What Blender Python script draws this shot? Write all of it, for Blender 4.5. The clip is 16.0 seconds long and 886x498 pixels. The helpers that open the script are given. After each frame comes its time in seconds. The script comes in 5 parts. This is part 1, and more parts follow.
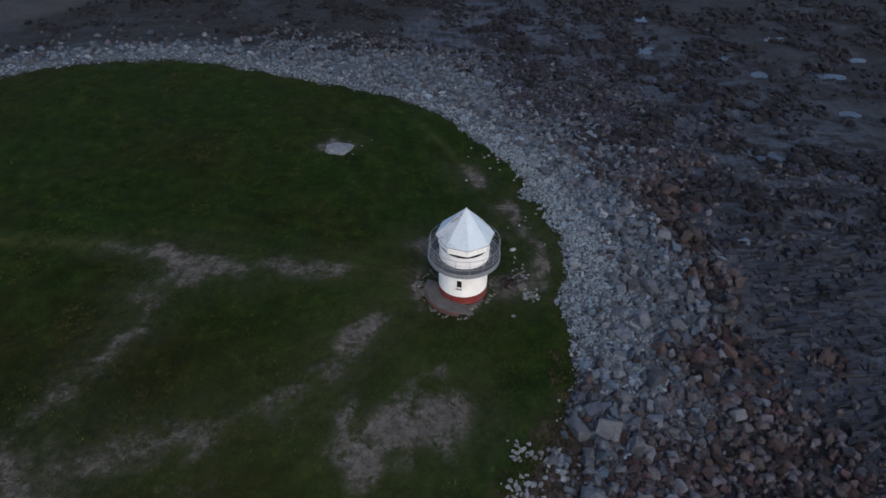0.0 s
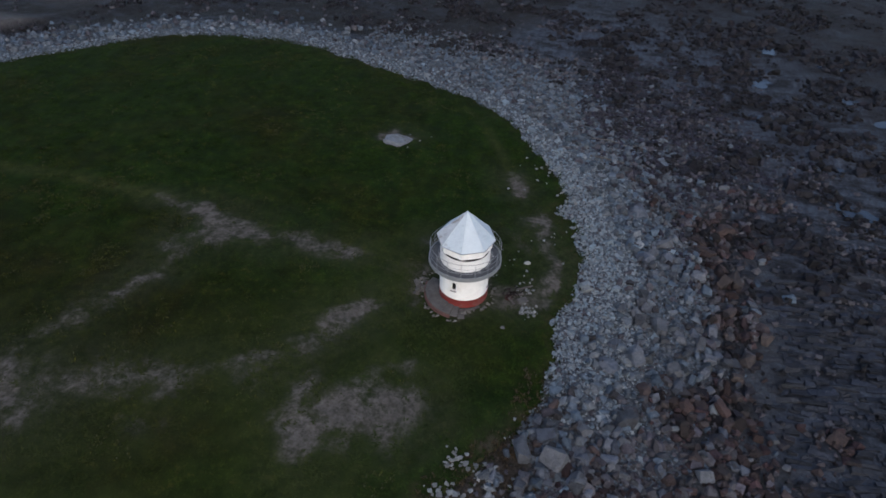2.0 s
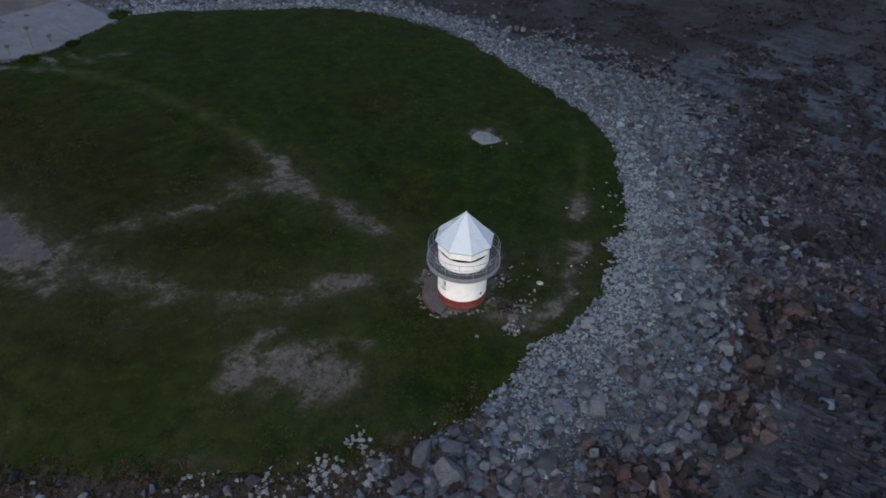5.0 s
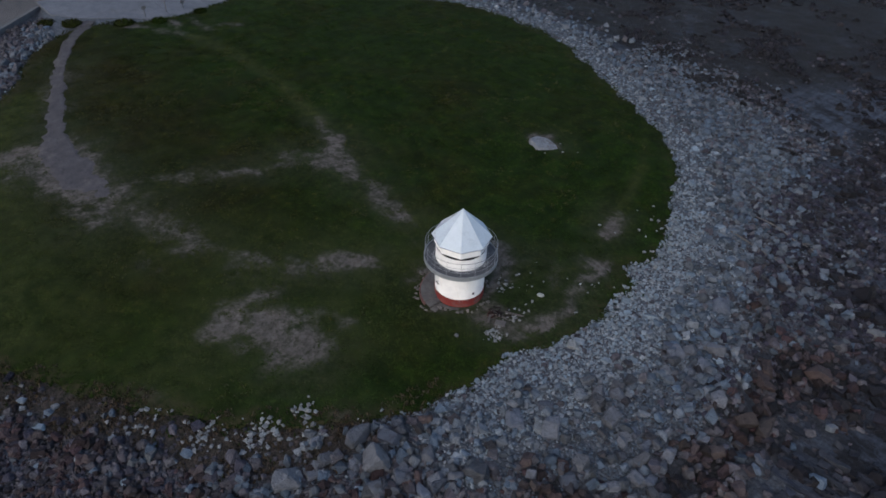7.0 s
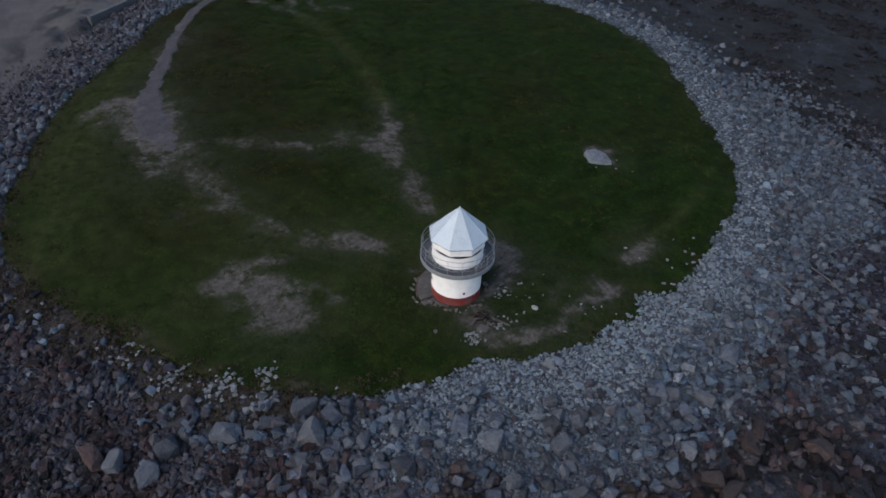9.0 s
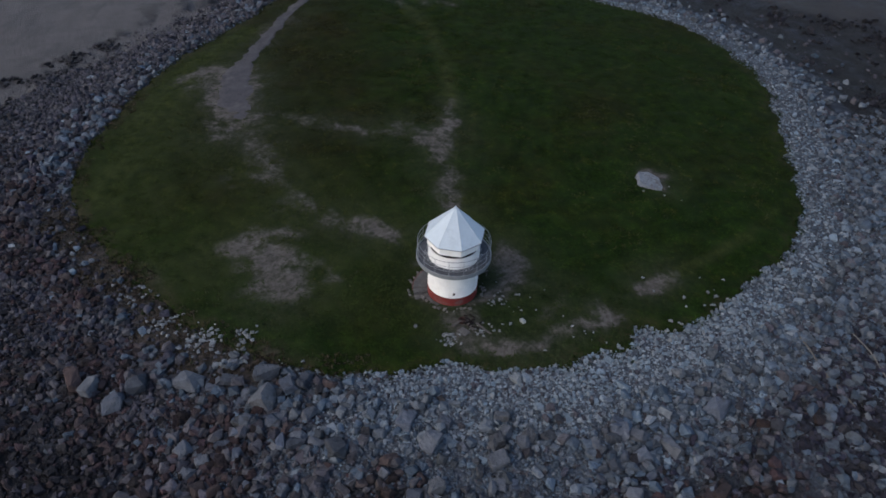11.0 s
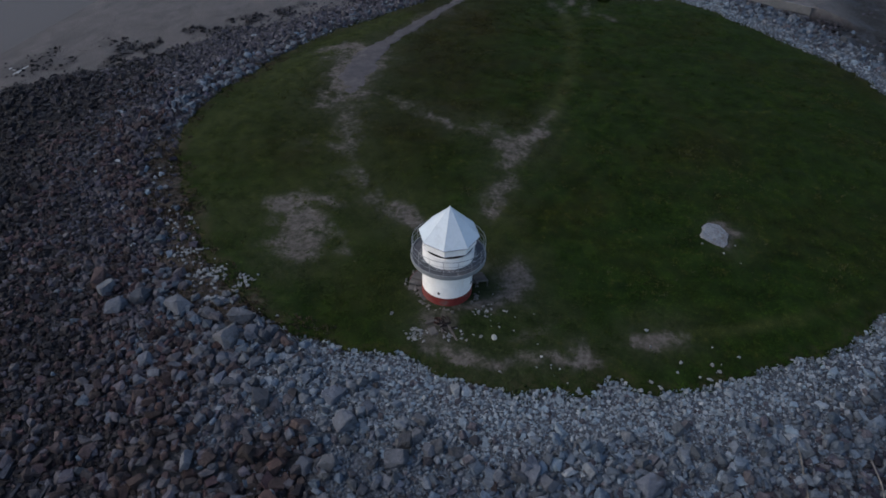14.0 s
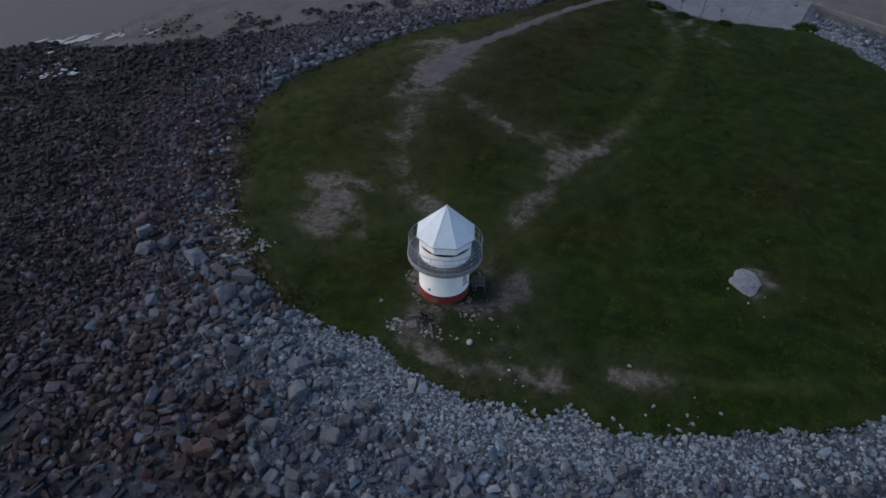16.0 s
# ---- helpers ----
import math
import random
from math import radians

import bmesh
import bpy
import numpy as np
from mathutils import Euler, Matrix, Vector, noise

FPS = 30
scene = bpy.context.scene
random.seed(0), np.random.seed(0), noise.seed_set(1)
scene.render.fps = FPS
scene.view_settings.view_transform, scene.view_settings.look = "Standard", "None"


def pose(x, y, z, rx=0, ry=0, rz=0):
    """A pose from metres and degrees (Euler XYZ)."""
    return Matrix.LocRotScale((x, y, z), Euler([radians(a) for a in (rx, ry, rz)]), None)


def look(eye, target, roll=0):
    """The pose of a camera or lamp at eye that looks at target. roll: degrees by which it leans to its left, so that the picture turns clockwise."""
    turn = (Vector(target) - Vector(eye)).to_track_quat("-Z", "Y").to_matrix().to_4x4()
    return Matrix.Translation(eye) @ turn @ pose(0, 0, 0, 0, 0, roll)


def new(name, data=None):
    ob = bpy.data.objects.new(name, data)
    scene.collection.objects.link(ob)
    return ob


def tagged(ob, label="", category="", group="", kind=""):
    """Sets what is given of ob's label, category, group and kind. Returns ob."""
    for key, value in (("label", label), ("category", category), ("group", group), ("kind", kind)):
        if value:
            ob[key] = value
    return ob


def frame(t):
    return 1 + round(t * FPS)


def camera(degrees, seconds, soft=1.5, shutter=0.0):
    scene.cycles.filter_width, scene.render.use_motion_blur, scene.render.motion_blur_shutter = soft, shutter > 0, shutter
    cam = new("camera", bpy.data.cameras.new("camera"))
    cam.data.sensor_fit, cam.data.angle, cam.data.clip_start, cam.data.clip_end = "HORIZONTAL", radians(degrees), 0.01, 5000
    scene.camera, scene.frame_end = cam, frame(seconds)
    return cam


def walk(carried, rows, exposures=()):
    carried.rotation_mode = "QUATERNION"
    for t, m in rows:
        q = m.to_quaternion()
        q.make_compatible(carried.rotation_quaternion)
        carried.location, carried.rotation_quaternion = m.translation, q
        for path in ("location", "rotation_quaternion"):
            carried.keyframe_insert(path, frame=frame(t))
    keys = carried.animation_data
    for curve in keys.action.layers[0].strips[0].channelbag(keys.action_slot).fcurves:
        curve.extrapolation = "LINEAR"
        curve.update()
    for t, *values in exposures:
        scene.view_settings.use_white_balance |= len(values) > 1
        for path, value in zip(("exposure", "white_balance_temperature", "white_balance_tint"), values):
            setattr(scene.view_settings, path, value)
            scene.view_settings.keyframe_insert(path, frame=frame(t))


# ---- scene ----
cam = camera(63.9, 16.0, soft=1.65)
PATH = [
    (0, (-2.301, -33.537, 29.927), (-1.828, -17.866, 17.509), 1.37),
    (0.5, (-0.139, -33.607, 29.907), (-0.687, -17.925, 17.507), 1.48),
    (1, (2.043, -33.526, 29.885), (0.467, -17.898, 17.504), 1.57),
    (1.5, (4.23, -33.292, 29.859), (1.625, -17.787, 17.498), 1.65),
    (2, (6.407, -32.905, 29.831), (2.781, -17.593, 17.487), 1.71),
    (2.5, (8.562, -32.365, 29.801), (3.925, -17.317, 17.469), 1.77),
    (3, (10.679, -31.674, 29.769), (5.053, -16.963, 17.444), 1.82),
    (3.5, (12.747, -30.837, 29.735), (6.156, -16.53, 17.412), 1.86),
    (4, (14.752, -29.859, 29.7), (7.228, -16.023, 17.373), 1.89),
    (4.5, (16.683, -28.745, 29.664), (8.263, -15.444, 17.328), 1.92),
    (5, (18.531, -27.503, 29.628), (9.256, -14.796, 17.278), 1.94),
    (5.5, (20.284, -26.14, 29.591), (10.201, -14.083, 17.224), 1.95),
    (6, (21.936, -24.666, 29.554), (11.092, -13.309, 17.168), 1.96),
    (6.5, (23.479, -23.089, 29.518), (11.925, -12.478, 17.111), 1.96),
    (7, (24.906, -21.419, 29.482), (12.697, -11.595, 17.055), 1.96),
    (7.5, (26.213, -19.664, 29.447), (13.403, -10.666, 16.999), 1.95),
    (8, (27.395, -17.835, 29.413), (14.04, -9.696, 16.947), 1.95),
    (8.5, (28.449, -15.941, 29.381), (14.608, -8.689, 16.898), 1.94),
    (9, (29.373, -13.992, 29.351), (15.104, -7.653, 16.853), 1.93),
    (9.5, (30.166, -11.995, 29.323), (15.527, -6.591, 16.813), 1.92),
    (10, (30.825, -9.96, 29.298), (15.878, -5.509, 16.777), 1.92),
    (10.5, (31.352, -7.894, 29.275), (16.156, -4.413, 16.747), 1.91),
    (11, (31.746, -5.806, 29.256), (16.363, -3.306, 16.722), 1.91),
    (11.5, (32.007, -3.703, 29.24), (16.499, -2.192, 16.702), 1.9),
    (12, (32.137, -1.591, 29.229), (16.567, -1.076, 16.686), 1.91),
    (12.5, (32.135, 0.524, 29.221), (16.567, 0.04, 16.675), 1.91),
    (13, (32.003, 2.635, 29.218), (16.502, 1.154, 16.668), 1.92),
    (13.5, (31.742, 4.737, 29.219), (16.372, 2.262, 16.664), 1.94),
    (14, (31.351, 6.825, 29.226), (16.178, 3.364, 16.664), 1.96),
    (14.5, (30.831, 8.894, 29.238), (15.921, 4.457, 16.668), 1.99),
    (15, (30.182, 10.939, 29.256), (15.601, 5.541, 16.676), 2.03),
    (15.5, (29.403, 12.955, 29.28), (15.216, 6.613, 16.69), 2.08),
    (16, (28.493, 14.938, 29.31), (14.766, 7.672, 16.71), 2.13),
]
walk(cam, [(t, look(eye, target, roll)) for t, eye, target, roll in PATH])

# ---- light: dusk under a pale sky, the last warm light from the south-west ----
SUN_AZ, SUN_EL = -70.0, 40.0
world = bpy.data.worlds.new("world")
scene.world = world
world.use_nodes = True
wn = world.node_tree.nodes
sky = wn.new("ShaderNodeTexSky")
sky.sky_type, sky.sun_disc = "NISHITA", False
sky.sun_elevation, sky.sun_rotation = radians(SUN_EL), radians(90 - SUN_AZ)
sky.air_density, sky.dust_density, sky.ozone_density = 1.0, 2.5, 1.5
wn["Background"].inputs["Strength"].default_value = 0.132
world.node_tree.links.new(sky.outputs[0], wn["Background"].inputs["Color"])
sun = new("sun", bpy.data.lights.new("sun", "SUN"))
sun.data.energy, sun.data.angle, sun.data.color = 0.24, radians(60), (1.0, 0.86, 0.72)
ca, sa = math.cos(radians(SUN_AZ)), math.sin(radians(SUN_AZ))
sun.matrix_world = look((80 * ca, 80 * sa, 80 * math.tan(radians(SUN_EL))), (0, 0, 0))
scene.view_settings.exposure = 0.97


# ---- noise and plan ----
TABLE = np.random.default_rng(3).random((256, 256))


def vnoise(x, y, s=0):
    """Smooth value noise, 0 to 1, with cells of 1 m."""
    x, y = np.asarray(x, float) + 37.3 * s, np.asarray(y, float) + 11.9 * s
    i, j = np.floor(x).astype(int), np.floor(y).astype(int)
    u, v = x - i, y - j
    u, v = u * u * (3 - 2 * u), v * v * (3 - 2 * v)
    g = lambda a, b: TABLE[a % 256, b % 256]
    return (g(i, j) * (1 - u) + g(i + 1, j) * u) * (1 - v) + (g(i, j + 1) * (1 - u) + g(i + 1, j + 1) * u) * v


def fbm(x, y, s=0, n=4):
    x, y = np.asarray(x, float), np.asarray(y, float)
    return sum(vnoise(x * 2 ** k, y * 2 ** k, s + k) / 2 ** k for k in range(n)) / (2 - 2 ** (1 - n))


def smooth(a, b, v):
    k = np.clip((np.asarray(v, float) - a) / (b - a), 0, 1)
    return k * k * (3 - 2 * k)


# the rim of the grass, anticlockwise from the east
RIM = np.array([(7.1, 4.5), (6.3, 8), (6.0, 9.3), (4.9, 10.1), (4.8, 10.8), (5.4, 11.6), (4.4, 13.8), (3.4, 16), (0.6, 20.5), (-3, 24.8), (-8.4, 27.6), (-15.0, 29.9), (-21.9, 32.6), (-28.4, 33.8),
                (-36.7, 32.2), (-42.2, 29.5), (-47.2, 24.1), (-52.4, 19.2), (-56, 14.3), (-55.4, 12), (-53.7, 4.6), (-53.8, 0), (-56.3, -5), (-54.9, -9),
                (-52, -12), (-45, -15.8), (-40, -19), (-34, -22.2), (-25, -24.6), (-17, -25.8), (-10.5, -24.6), (-5, -20.6), (-0.8, -17.2),
                (1.9, -14.8), (4.4, -11), (6, -7), (6.2, -4), (5.8, -1), (6.7, 1.5)], float)


def closed_curve(p, n):
    k = np.arange(n)[:, None] / n
    a, b, c, d = np.roll(p, 1, 0), p, np.roll(p, -1, 0), np.roll(p, -2, 0)
    out = [0.5 * (2 * b[i] + (c[i] - a[i]) * k + (2 * a[i] - 5 * b[i] + 4 * c[i] - d[i]) * k ** 2 + (3 * b[i] - a[i] - 3 * c[i] + d[i]) * k ** 3) for i in range(len(p))]
    return np.concatenate(out)


SHORE = closed_curve(RIM, 8)


def signed(x, y):
    """Metres inside the rim; negative outside."""
    x, y = np.ravel(x), np.ravel(y)
    a, b = SHORE, np.roll(SHORE, -1, 0)
    e = b - a
    ee = (e ** 2).sum(1)
    out = np.empty(len(x))
    for s in range(0, len(x), 8000):
        px, py = x[s:s + 8000, None], y[s:s + 8000, None]
        k = np.clip(((px - a[:, 0]) * e[:, 0] + (py - a[:, 1]) * e[:, 1]) / ee, 0, 1)
        near = np.hypot(px - a[:, 0] - k * e[:, 0], py - a[:, 1] - k * e[:, 1]).min(1)
        cross = ((a[:, 1] > py) != (b[:, 1] > py)) & (px < a[:, 0] + (py - a[:, 1]) / np.where(e[:, 1] == 0, 1e-9, e[:, 1]) * e[:, 0])
        out[s:s + 8000] = np.where(cross.sum(1) % 2 == 1, near, -near)
    return out


GX, GY = np.arange(-100, 80.1, 0.75), np.arange(-90, 105.1, 0.75)
GRID = signed(*np.meshgrid(GX, GY, indexing="ij")).reshape(len(GX), len(GY))


def inside(x, y):
    """Quick bilinear signed distance, with a ragged rim."""
    x, y = np.asarray(x, float), np.asarray(y, float)
    u, v = np.clip((x - GX[0]) / 0.75, 0, len(GX) - 1.001), np.clip((y - GY[0]) / 0.75, 0, len(GY) - 1.001)
    i, j = u.astype(int), v.astype(int)
    u, v = u - i, v - j
    d = (GRID[i, j] * (1 - u) + GRID[i + 1, j] * u) * (1 - v) + (GRID[i, j + 1] * (1 - u) + GRID[i + 1, j + 1] * u) * v
    return d + (fbm(x / 1.6, y / 1.6, 5) - 0.5) * 1.3


# bare soil worn into the grass: x, y, x, y, half width, strength
WORN = [(-4.9, -2.7, -5.6, -4.1, .8, 1.0), (-5.6, -4.1, -6.8, -5.8, .9, .9), (-6.8, -5.8, -8.5, -8.5, .9, .62), (-8.5, -8.5, -9.5, -10.3, .8, .45), (-9.5, -10.3, -12.1, -9.9, .7, .3), (-12.1, -9.9, -17.7, -12.2, .7, .25)]
BALD = [(-6.7, -9.3, -6.1, -11.4, .9, .75), (-6.1, -11.4, -4.7, -13.6, 1.0, .75), (-4.7, -11.1, -1.3, -10.5, 1.5, .9), (-4.6, -9.3, -2.7, -7.8, .6, .5), (-2.7, -7.8, -1.4, -7.6, .6, .6), (-1.3, -10.5, -.3, -10, .9, .5),
        (-3.1, -12.4, -4.7, -13.2, .9, .7), (-13.2, -11.5, -16.9, -12, .9, .5), (-13.6, -14.8, -12.6, -14.2, .8, .35), (-3.5, -18.3, -2.8, -17.6, .7, .5)]
TRAIL = [(-23.5, 3.4, -20.2, 2.6, .45, .85), (-20.2, 2.6, -18.1, 1.5, .8, .85), (-18.1, 1.4, -14.6, 1.1, 1.1, .85), (-19.8, -.9, -16.5, 0, .9, .75), (-14.6, 1.2, -10, 1.4, .75, .75), (-10, 1.4, -7.6, 1.1, .6, .85), (-7.6, 1.1, -2, 1, .5, .25)]
BRANCH = [(-18.2, -.7, -18.9, -4.1, .6, .65), (-18.9, -4.1, -20.2, -6.3, .7, .85), (-20.2, -6.3, -21.4, -9.8, .65, .6), (-21.4, -9.8, -22.8, -12.1, .65, .7)]
WEST = [(-56, -2, -52.5, -.8, .9, .9), (-52.5, -.8, -48, 1.4, .5, .45), (-55, 2.2, -51, 1.9, .45, .8), (-51, 1.9, -46.6, 1.8, .45, .6), (-52.5, 4.2, -47, 4.2, .45, .6), (-48, 5.6, -46.5, 7.6, .5, .5)]
SIDES = [(-46, -10.9, -36, -14.3, 1.3, .5), (-31, -15.8, -25.5, -15.9, 2.6, 1.0), (-25.2, -15.5, -20.6, -14.7, 2.2, 1.0), (-20, -13.4, -13.6, -11.1, .9, .6), (-13.6, -11.1, -9.5, -9.0, .9, .55), (-22.6, -13, -20, -13.1, .8, .8), (-22.4, -17, -20, -15.9, .8, .75), (-32.5, -16.3, -32.7, -18.7, 1.0, 1.0), (-32.7, -18.7, -30.6, -21, .8, .6)]
PATCH = [(3.2, .2, 5.0, 2.0, .8, .8), (5.0, 2.1, 5.3, 4.3, .8, .95), (5.1, 4.6, 3.4, 8.7, .7, .8), (3.0, 5.4, 1.2, 7.4, .5, .4), (1.6, 12.0, .7, 13.2, .8, .9), (-2.8, 3.2, -.6, 3.6, 1.2, 1.0), (-.6, 3.5, 1.0, 2.6, .8, .7), (1.1, 2.0, 2.0, .6, .45, .8), (2.0, .6, 1.7, -1.2, .4, .7), (1.7, -1.2, .4, -2.3, .35, .5),
         (-10.2, 16.8, -8.7, 17.0, .55, .8), (2.6, -.2, 3.4, .8, .8, .8), (3.2, -.5, 4.5, .4, .7, .9), (-2.6, -1.9, -2.9, 1.2, .7, .6), (4.1, -11.2, 4.5, -10.4, .6, .7)]
# paler yellow-green grass with no bare soil: faint tracks and broad strips
PALE_GRASS = [(-8, -4.5, -2.5, -1, 2.6, .6), (-8, 2, -3, 0, 1.8, .6), (-2.5, -3, 2, -4, 1.4, .3), (-23.5, 3.4, -31, 4, .8, 1.0), (-31, 4, -39.3, 3.7, .8, .9), (-39.3, 3.7, -46.6, 2.0, .8, .9), (1.3, 12.5, -.2, 15.6, .55, .8), (-.2, 15.6, -2.6, 20.3, .5, .8), (-2.6, 20.3, -5.4, 24, .4, .5), (-10, -9, -4, -15, 4.5, .5), (-14, -12, -8, -12, 3.0, .4), (-12, -22.8, -22, -22.6, 2.2, .9), (-22, -22.6, -32, -20.4, 2.3, 1.0), (-32, -20.4, -42, -15.4, 2.0, 1.0), (-1, -16, -12, -23.2, 1.1, .5), (-9, -19.5, -18, -20.6, 2.4, .5), (-18, -20.6, -27, -20.6, 2.4, .6), (-13, -15.5, -20, -18.5, 2.0, .3), (-3.2, -7, .2, -6.4, 2.0, .5), (-2.8, -4.3, -.5, -4.0, 1.3, .55), (-4.2, 4.6, -1.4, 5.0, 1.3, .5)]


def line_distance(x, y, ax, ay, bx, by):
    k = np.clip(((x - ax) * (bx - ax) + (y - ay) * (by - ay)) / ((bx - ax) ** 2 + (by - ay) ** 2), 0, 1)
    return np.hypot(x - ax - k * (bx - ax), y - ay - k * (by - ay))


def worn(x, y):
    """Bare soil, 0 to 1: ragged strands along the tracks."""
    wob = fbm(x / 1.5, y / 1.5, 9)
    x, y = x + 2.3 * (fbm(x / 2.4, y / 2.4, 14) - .5), y + 2.3 * (fbm(x / 2.4, y / 2.4, 17) - .5)
    m = np.zeros(np.shape(x))
    for ax, ay, bx, by, w, s in WORN + BALD + TRAIL + BRANCH + WEST + SIDES + PATCH:
        q = line_distance(x, y, ax, ay, bx, by) / w + (wob - 0.5) * 1.5
        m = np.maximum(m, s * (1 - smooth(0.1, 1.8, q)))
    return m * (.45 + .55 * smooth(.30, .52, fbm(x / 1.3, y / 1.3, 26) + .2 * (m - .5)))


def thinned(x, y):
    """Short, greyish, worn-down grass: a soft margin round the bare soil."""
    wob = fbm(x / 3, y / 3, 19)
    m = np.zeros(np.shape(x))
    for ax, ay, bx, by, w, s in WORN + BALD + TRAIL + BRANCH + SIDES + PATCH:
        q = line_distance(x, y, ax, ay, bx, by) / (2.3 * w + .7) + (wob - .5) * .9
        m = np.maximum(m, .75 * s * (1 - smooth(.1, 1.5, q)))
    return m


def paler_grass(x, y):
    wob = fbm(x / 2, y / 2, 23)
    m = np.zeros(np.shape(x))
    for ax, ay, bx, by, w, s in PALE_GRASS:
        m = np.maximum(m, s * (1 - smooth(0, 1.6, line_distance(x, y, ax, ay, bx, by) / w + (wob - .5) * .9)))
    return m


# clusters of rusty boulders, ground between them coloured dark as gap shade: x, y, radius
RUSTY = [(16.4, 12.8, 2.9), (15.2, 10.6, 1.8), (16.5, 6.8, 2.0), (16.6, 3, 2.0), (14, -5.3, 2.2), (16.2, -4, 2.2), (17, -9.5, 2.5), (21.8, -4.7, 1.2), (19.4, 18.6, 1.6), (11.4, 14.5, 1.2), (10.4, 17.4, 1.0),
         (12.8, -18.6, 3.2), (14.5, -12.6, 3.0), (10.6, -13.2, 1.8), (6.2, -20.4, 2.0), (9.6, -23.5, 3.2), (18.6, -11, 3.0), (4, -25, 2.5)]


def rusty(x, y):
    x, y = x + 2.4 * (fbm(x / 2.2, y / 2.2, 101) - .5), y + 2.4 * (fbm(x / 2.2, y / 2.2, 102) - .5)
    m = np.zeros(np.shape(x))
    for cx, cy, r in RUSTY:
        m = np.maximum(m, 1 - smooth(.3, 1.6, np.hypot(x - cx, y - cy) / r))
    return m


POOLS = [(39, 45.7, 2.6, 1.2), (39.7, 36.1, 2.3, 1.0), (27.3, 19.2, 2.1, 1.1), (30.9, 40.5, 1.4, .8), (32.9, 36.4, 1.1, 1.0), (21.8, 34.1, 2.6, 1.2), (29.6, 48.6, 1.6, .6), (21.9, 42.7, 1.3, 1.2),
         (23.7, 51.8, 1.2, 1.2), (44.8, 40.3, 1.3, .8), (38.3, 27.4, 1.2, .7), (27, 26, 1.0, .5)]


def height(x, y):
    """The lie of the land: a low grassy mound, a shingle bank and rocky flats."""
    x, y = np.asarray(x, float), np.asarray(y, float)
    d = inside(x, y)
    rim = 0.15 + 0.012 * np.clip(y, -20, 15)
    o = np.maximum(-d, 0)
    turf = rim + 0.6 * (1 - np.exp(-np.maximum(d, 0) / 8)) + 0.16 * (fbm(x / 5, y / 5, 2) - 0.5) * smooth(0, 3, d)
    near = smooth(5.0, 2.7, np.hypot(x, y))
    turf = turf * (1 - near) + near * (.13 - .16 * np.clip((-x - y) / 4, -.3, 1))
    out = rim * np.exp(-o / 8) - (1.25 - .25 * smooth(-16, -24, y)) * smooth(0, 14, o) - 0.006 * o + 0.5 * (fbm(x / 7, y / 7, 3) - 0.5) * smooth(2, 12, o) + 0.34 * (fbm(x / 1.3, y / 1.3, 4) - 0.5) * smooth(1, 8, o)
    out = out - 0.014 * np.clip(-42 - y, 0, 60) * smooth(5, 12, o)
    sand = sandy(x, y)
    out = out * (1 - sand) + sand * (-1.2 - 0.028 * np.clip(-26 - y, 0, 90))
    for px, py, a, b in POOLS:
        out = out - 0.35 * np.exp(-(((x - px) / a) ** 2 + ((y - py) / b) ** 2))
    behind = smooth(-.3, .6, wall_line(y) - x) * smooth(-26, -19, y) * smooth(37, 30, y)
    out = out * (1 - behind) + (-.05 - .01 * np.clip(wall_line(y) - x, 0, 90)) * behind
    quay = smooth(-52.5, -54.0, x) * smooth(-9.5, -7.5, y) * smooth(15, 13, y) * (1 - behind)
    out = out * (1 - quay) + 0.16 * quay
    return np.where(d > 0, turf, out)


def wall_line(y):
    """The line of the low sea walls that run out from the quay."""
    return np.interp(y, [-60, -18.2, -8, 12.2, 28.4, 80], [-18, -55.5, -65.0, -66.5, -60, -39])


def beach_depth(x, y):
    """Metres out from the southern rocks onto the sand."""
    edge = np.interp(x, [-60, -47, -41, -36, -31, -25, -19, -14.6, -12.5, -8, 0, 30], [-14, -18.5, -24, -29, -33.5, -38, -43, -48, -53.5, -58, -62, -72])
    return edge - y + (fbm(x / 4, y / 4, 8) - 0.5) * 6


def sandy(x, y):
    """Where the beach sand lies: south-west, past the rocks, and a strip in the north-west."""
    s = smooth(0, 3.0, beach_depth(x, y))
    n = smooth(0, 4, y - 38 - 0.9 * np.clip(x + 58, 0, 90)) * smooth(-40, -46, x)
    return np.maximum(np.maximum(s, n * 0.3), smooth(-.2, .4, wall_line(y) - x) * smooth(-26, -19, y) * smooth(37, 30, y))


def ledges(x, y):
    """Low weedy rock ledges that stand out of the sand."""
    d = beach_depth(x, y)
    return smooth(.51, .6, fbm(x / 2.6, y / 1.8, 112)) * smooth(0, 2, d) * smooth(13, 7, d) * smooth(-18, -28, x)


def scrub(x, y, o):
    """The strip of earth and weeds between the grass and the southern boulders."""
    return (1 - smooth(1.4, 3.4, o + 2.2 * (fbm(x / 2, y / 2, 70) - .5))) * smooth(-15, -9, x) * smooth(7, 5.5, x) * smooth(-8, -11, y) * (o > -.2)


# ---- materials ----
def nodes_of(name):
    m = bpy.data.materials.new(name)
    m.use_nodes = True
    t = m.node_tree
    return m, t, t.nodes["Principled BSDF"]


def add(t, kind, **inputs):
    n = t.nodes.new(kind)
    for k, v in inputs.items():
        n.inputs[k].default_value = v
    return n


def noise_of(t, scale, detail=6.0, rough=0.6, stretch=(1, 1, 1)):
    c = t.nodes.new("ShaderNodeNewGeometry")
    mp = t.nodes.new("ShaderNodeMapping")
    mp.inputs["Scale"].default_value = stretch
    t.links.new(c.outputs["Position"], mp.inputs["Vector"])
    n = add(t, "ShaderNodeTexNoise", Scale=scale, Detail=detail, Roughness=rough)
    t.links.new(mp.outputs[0], n.inputs["Vector"])
    return n.outputs["Fac"]


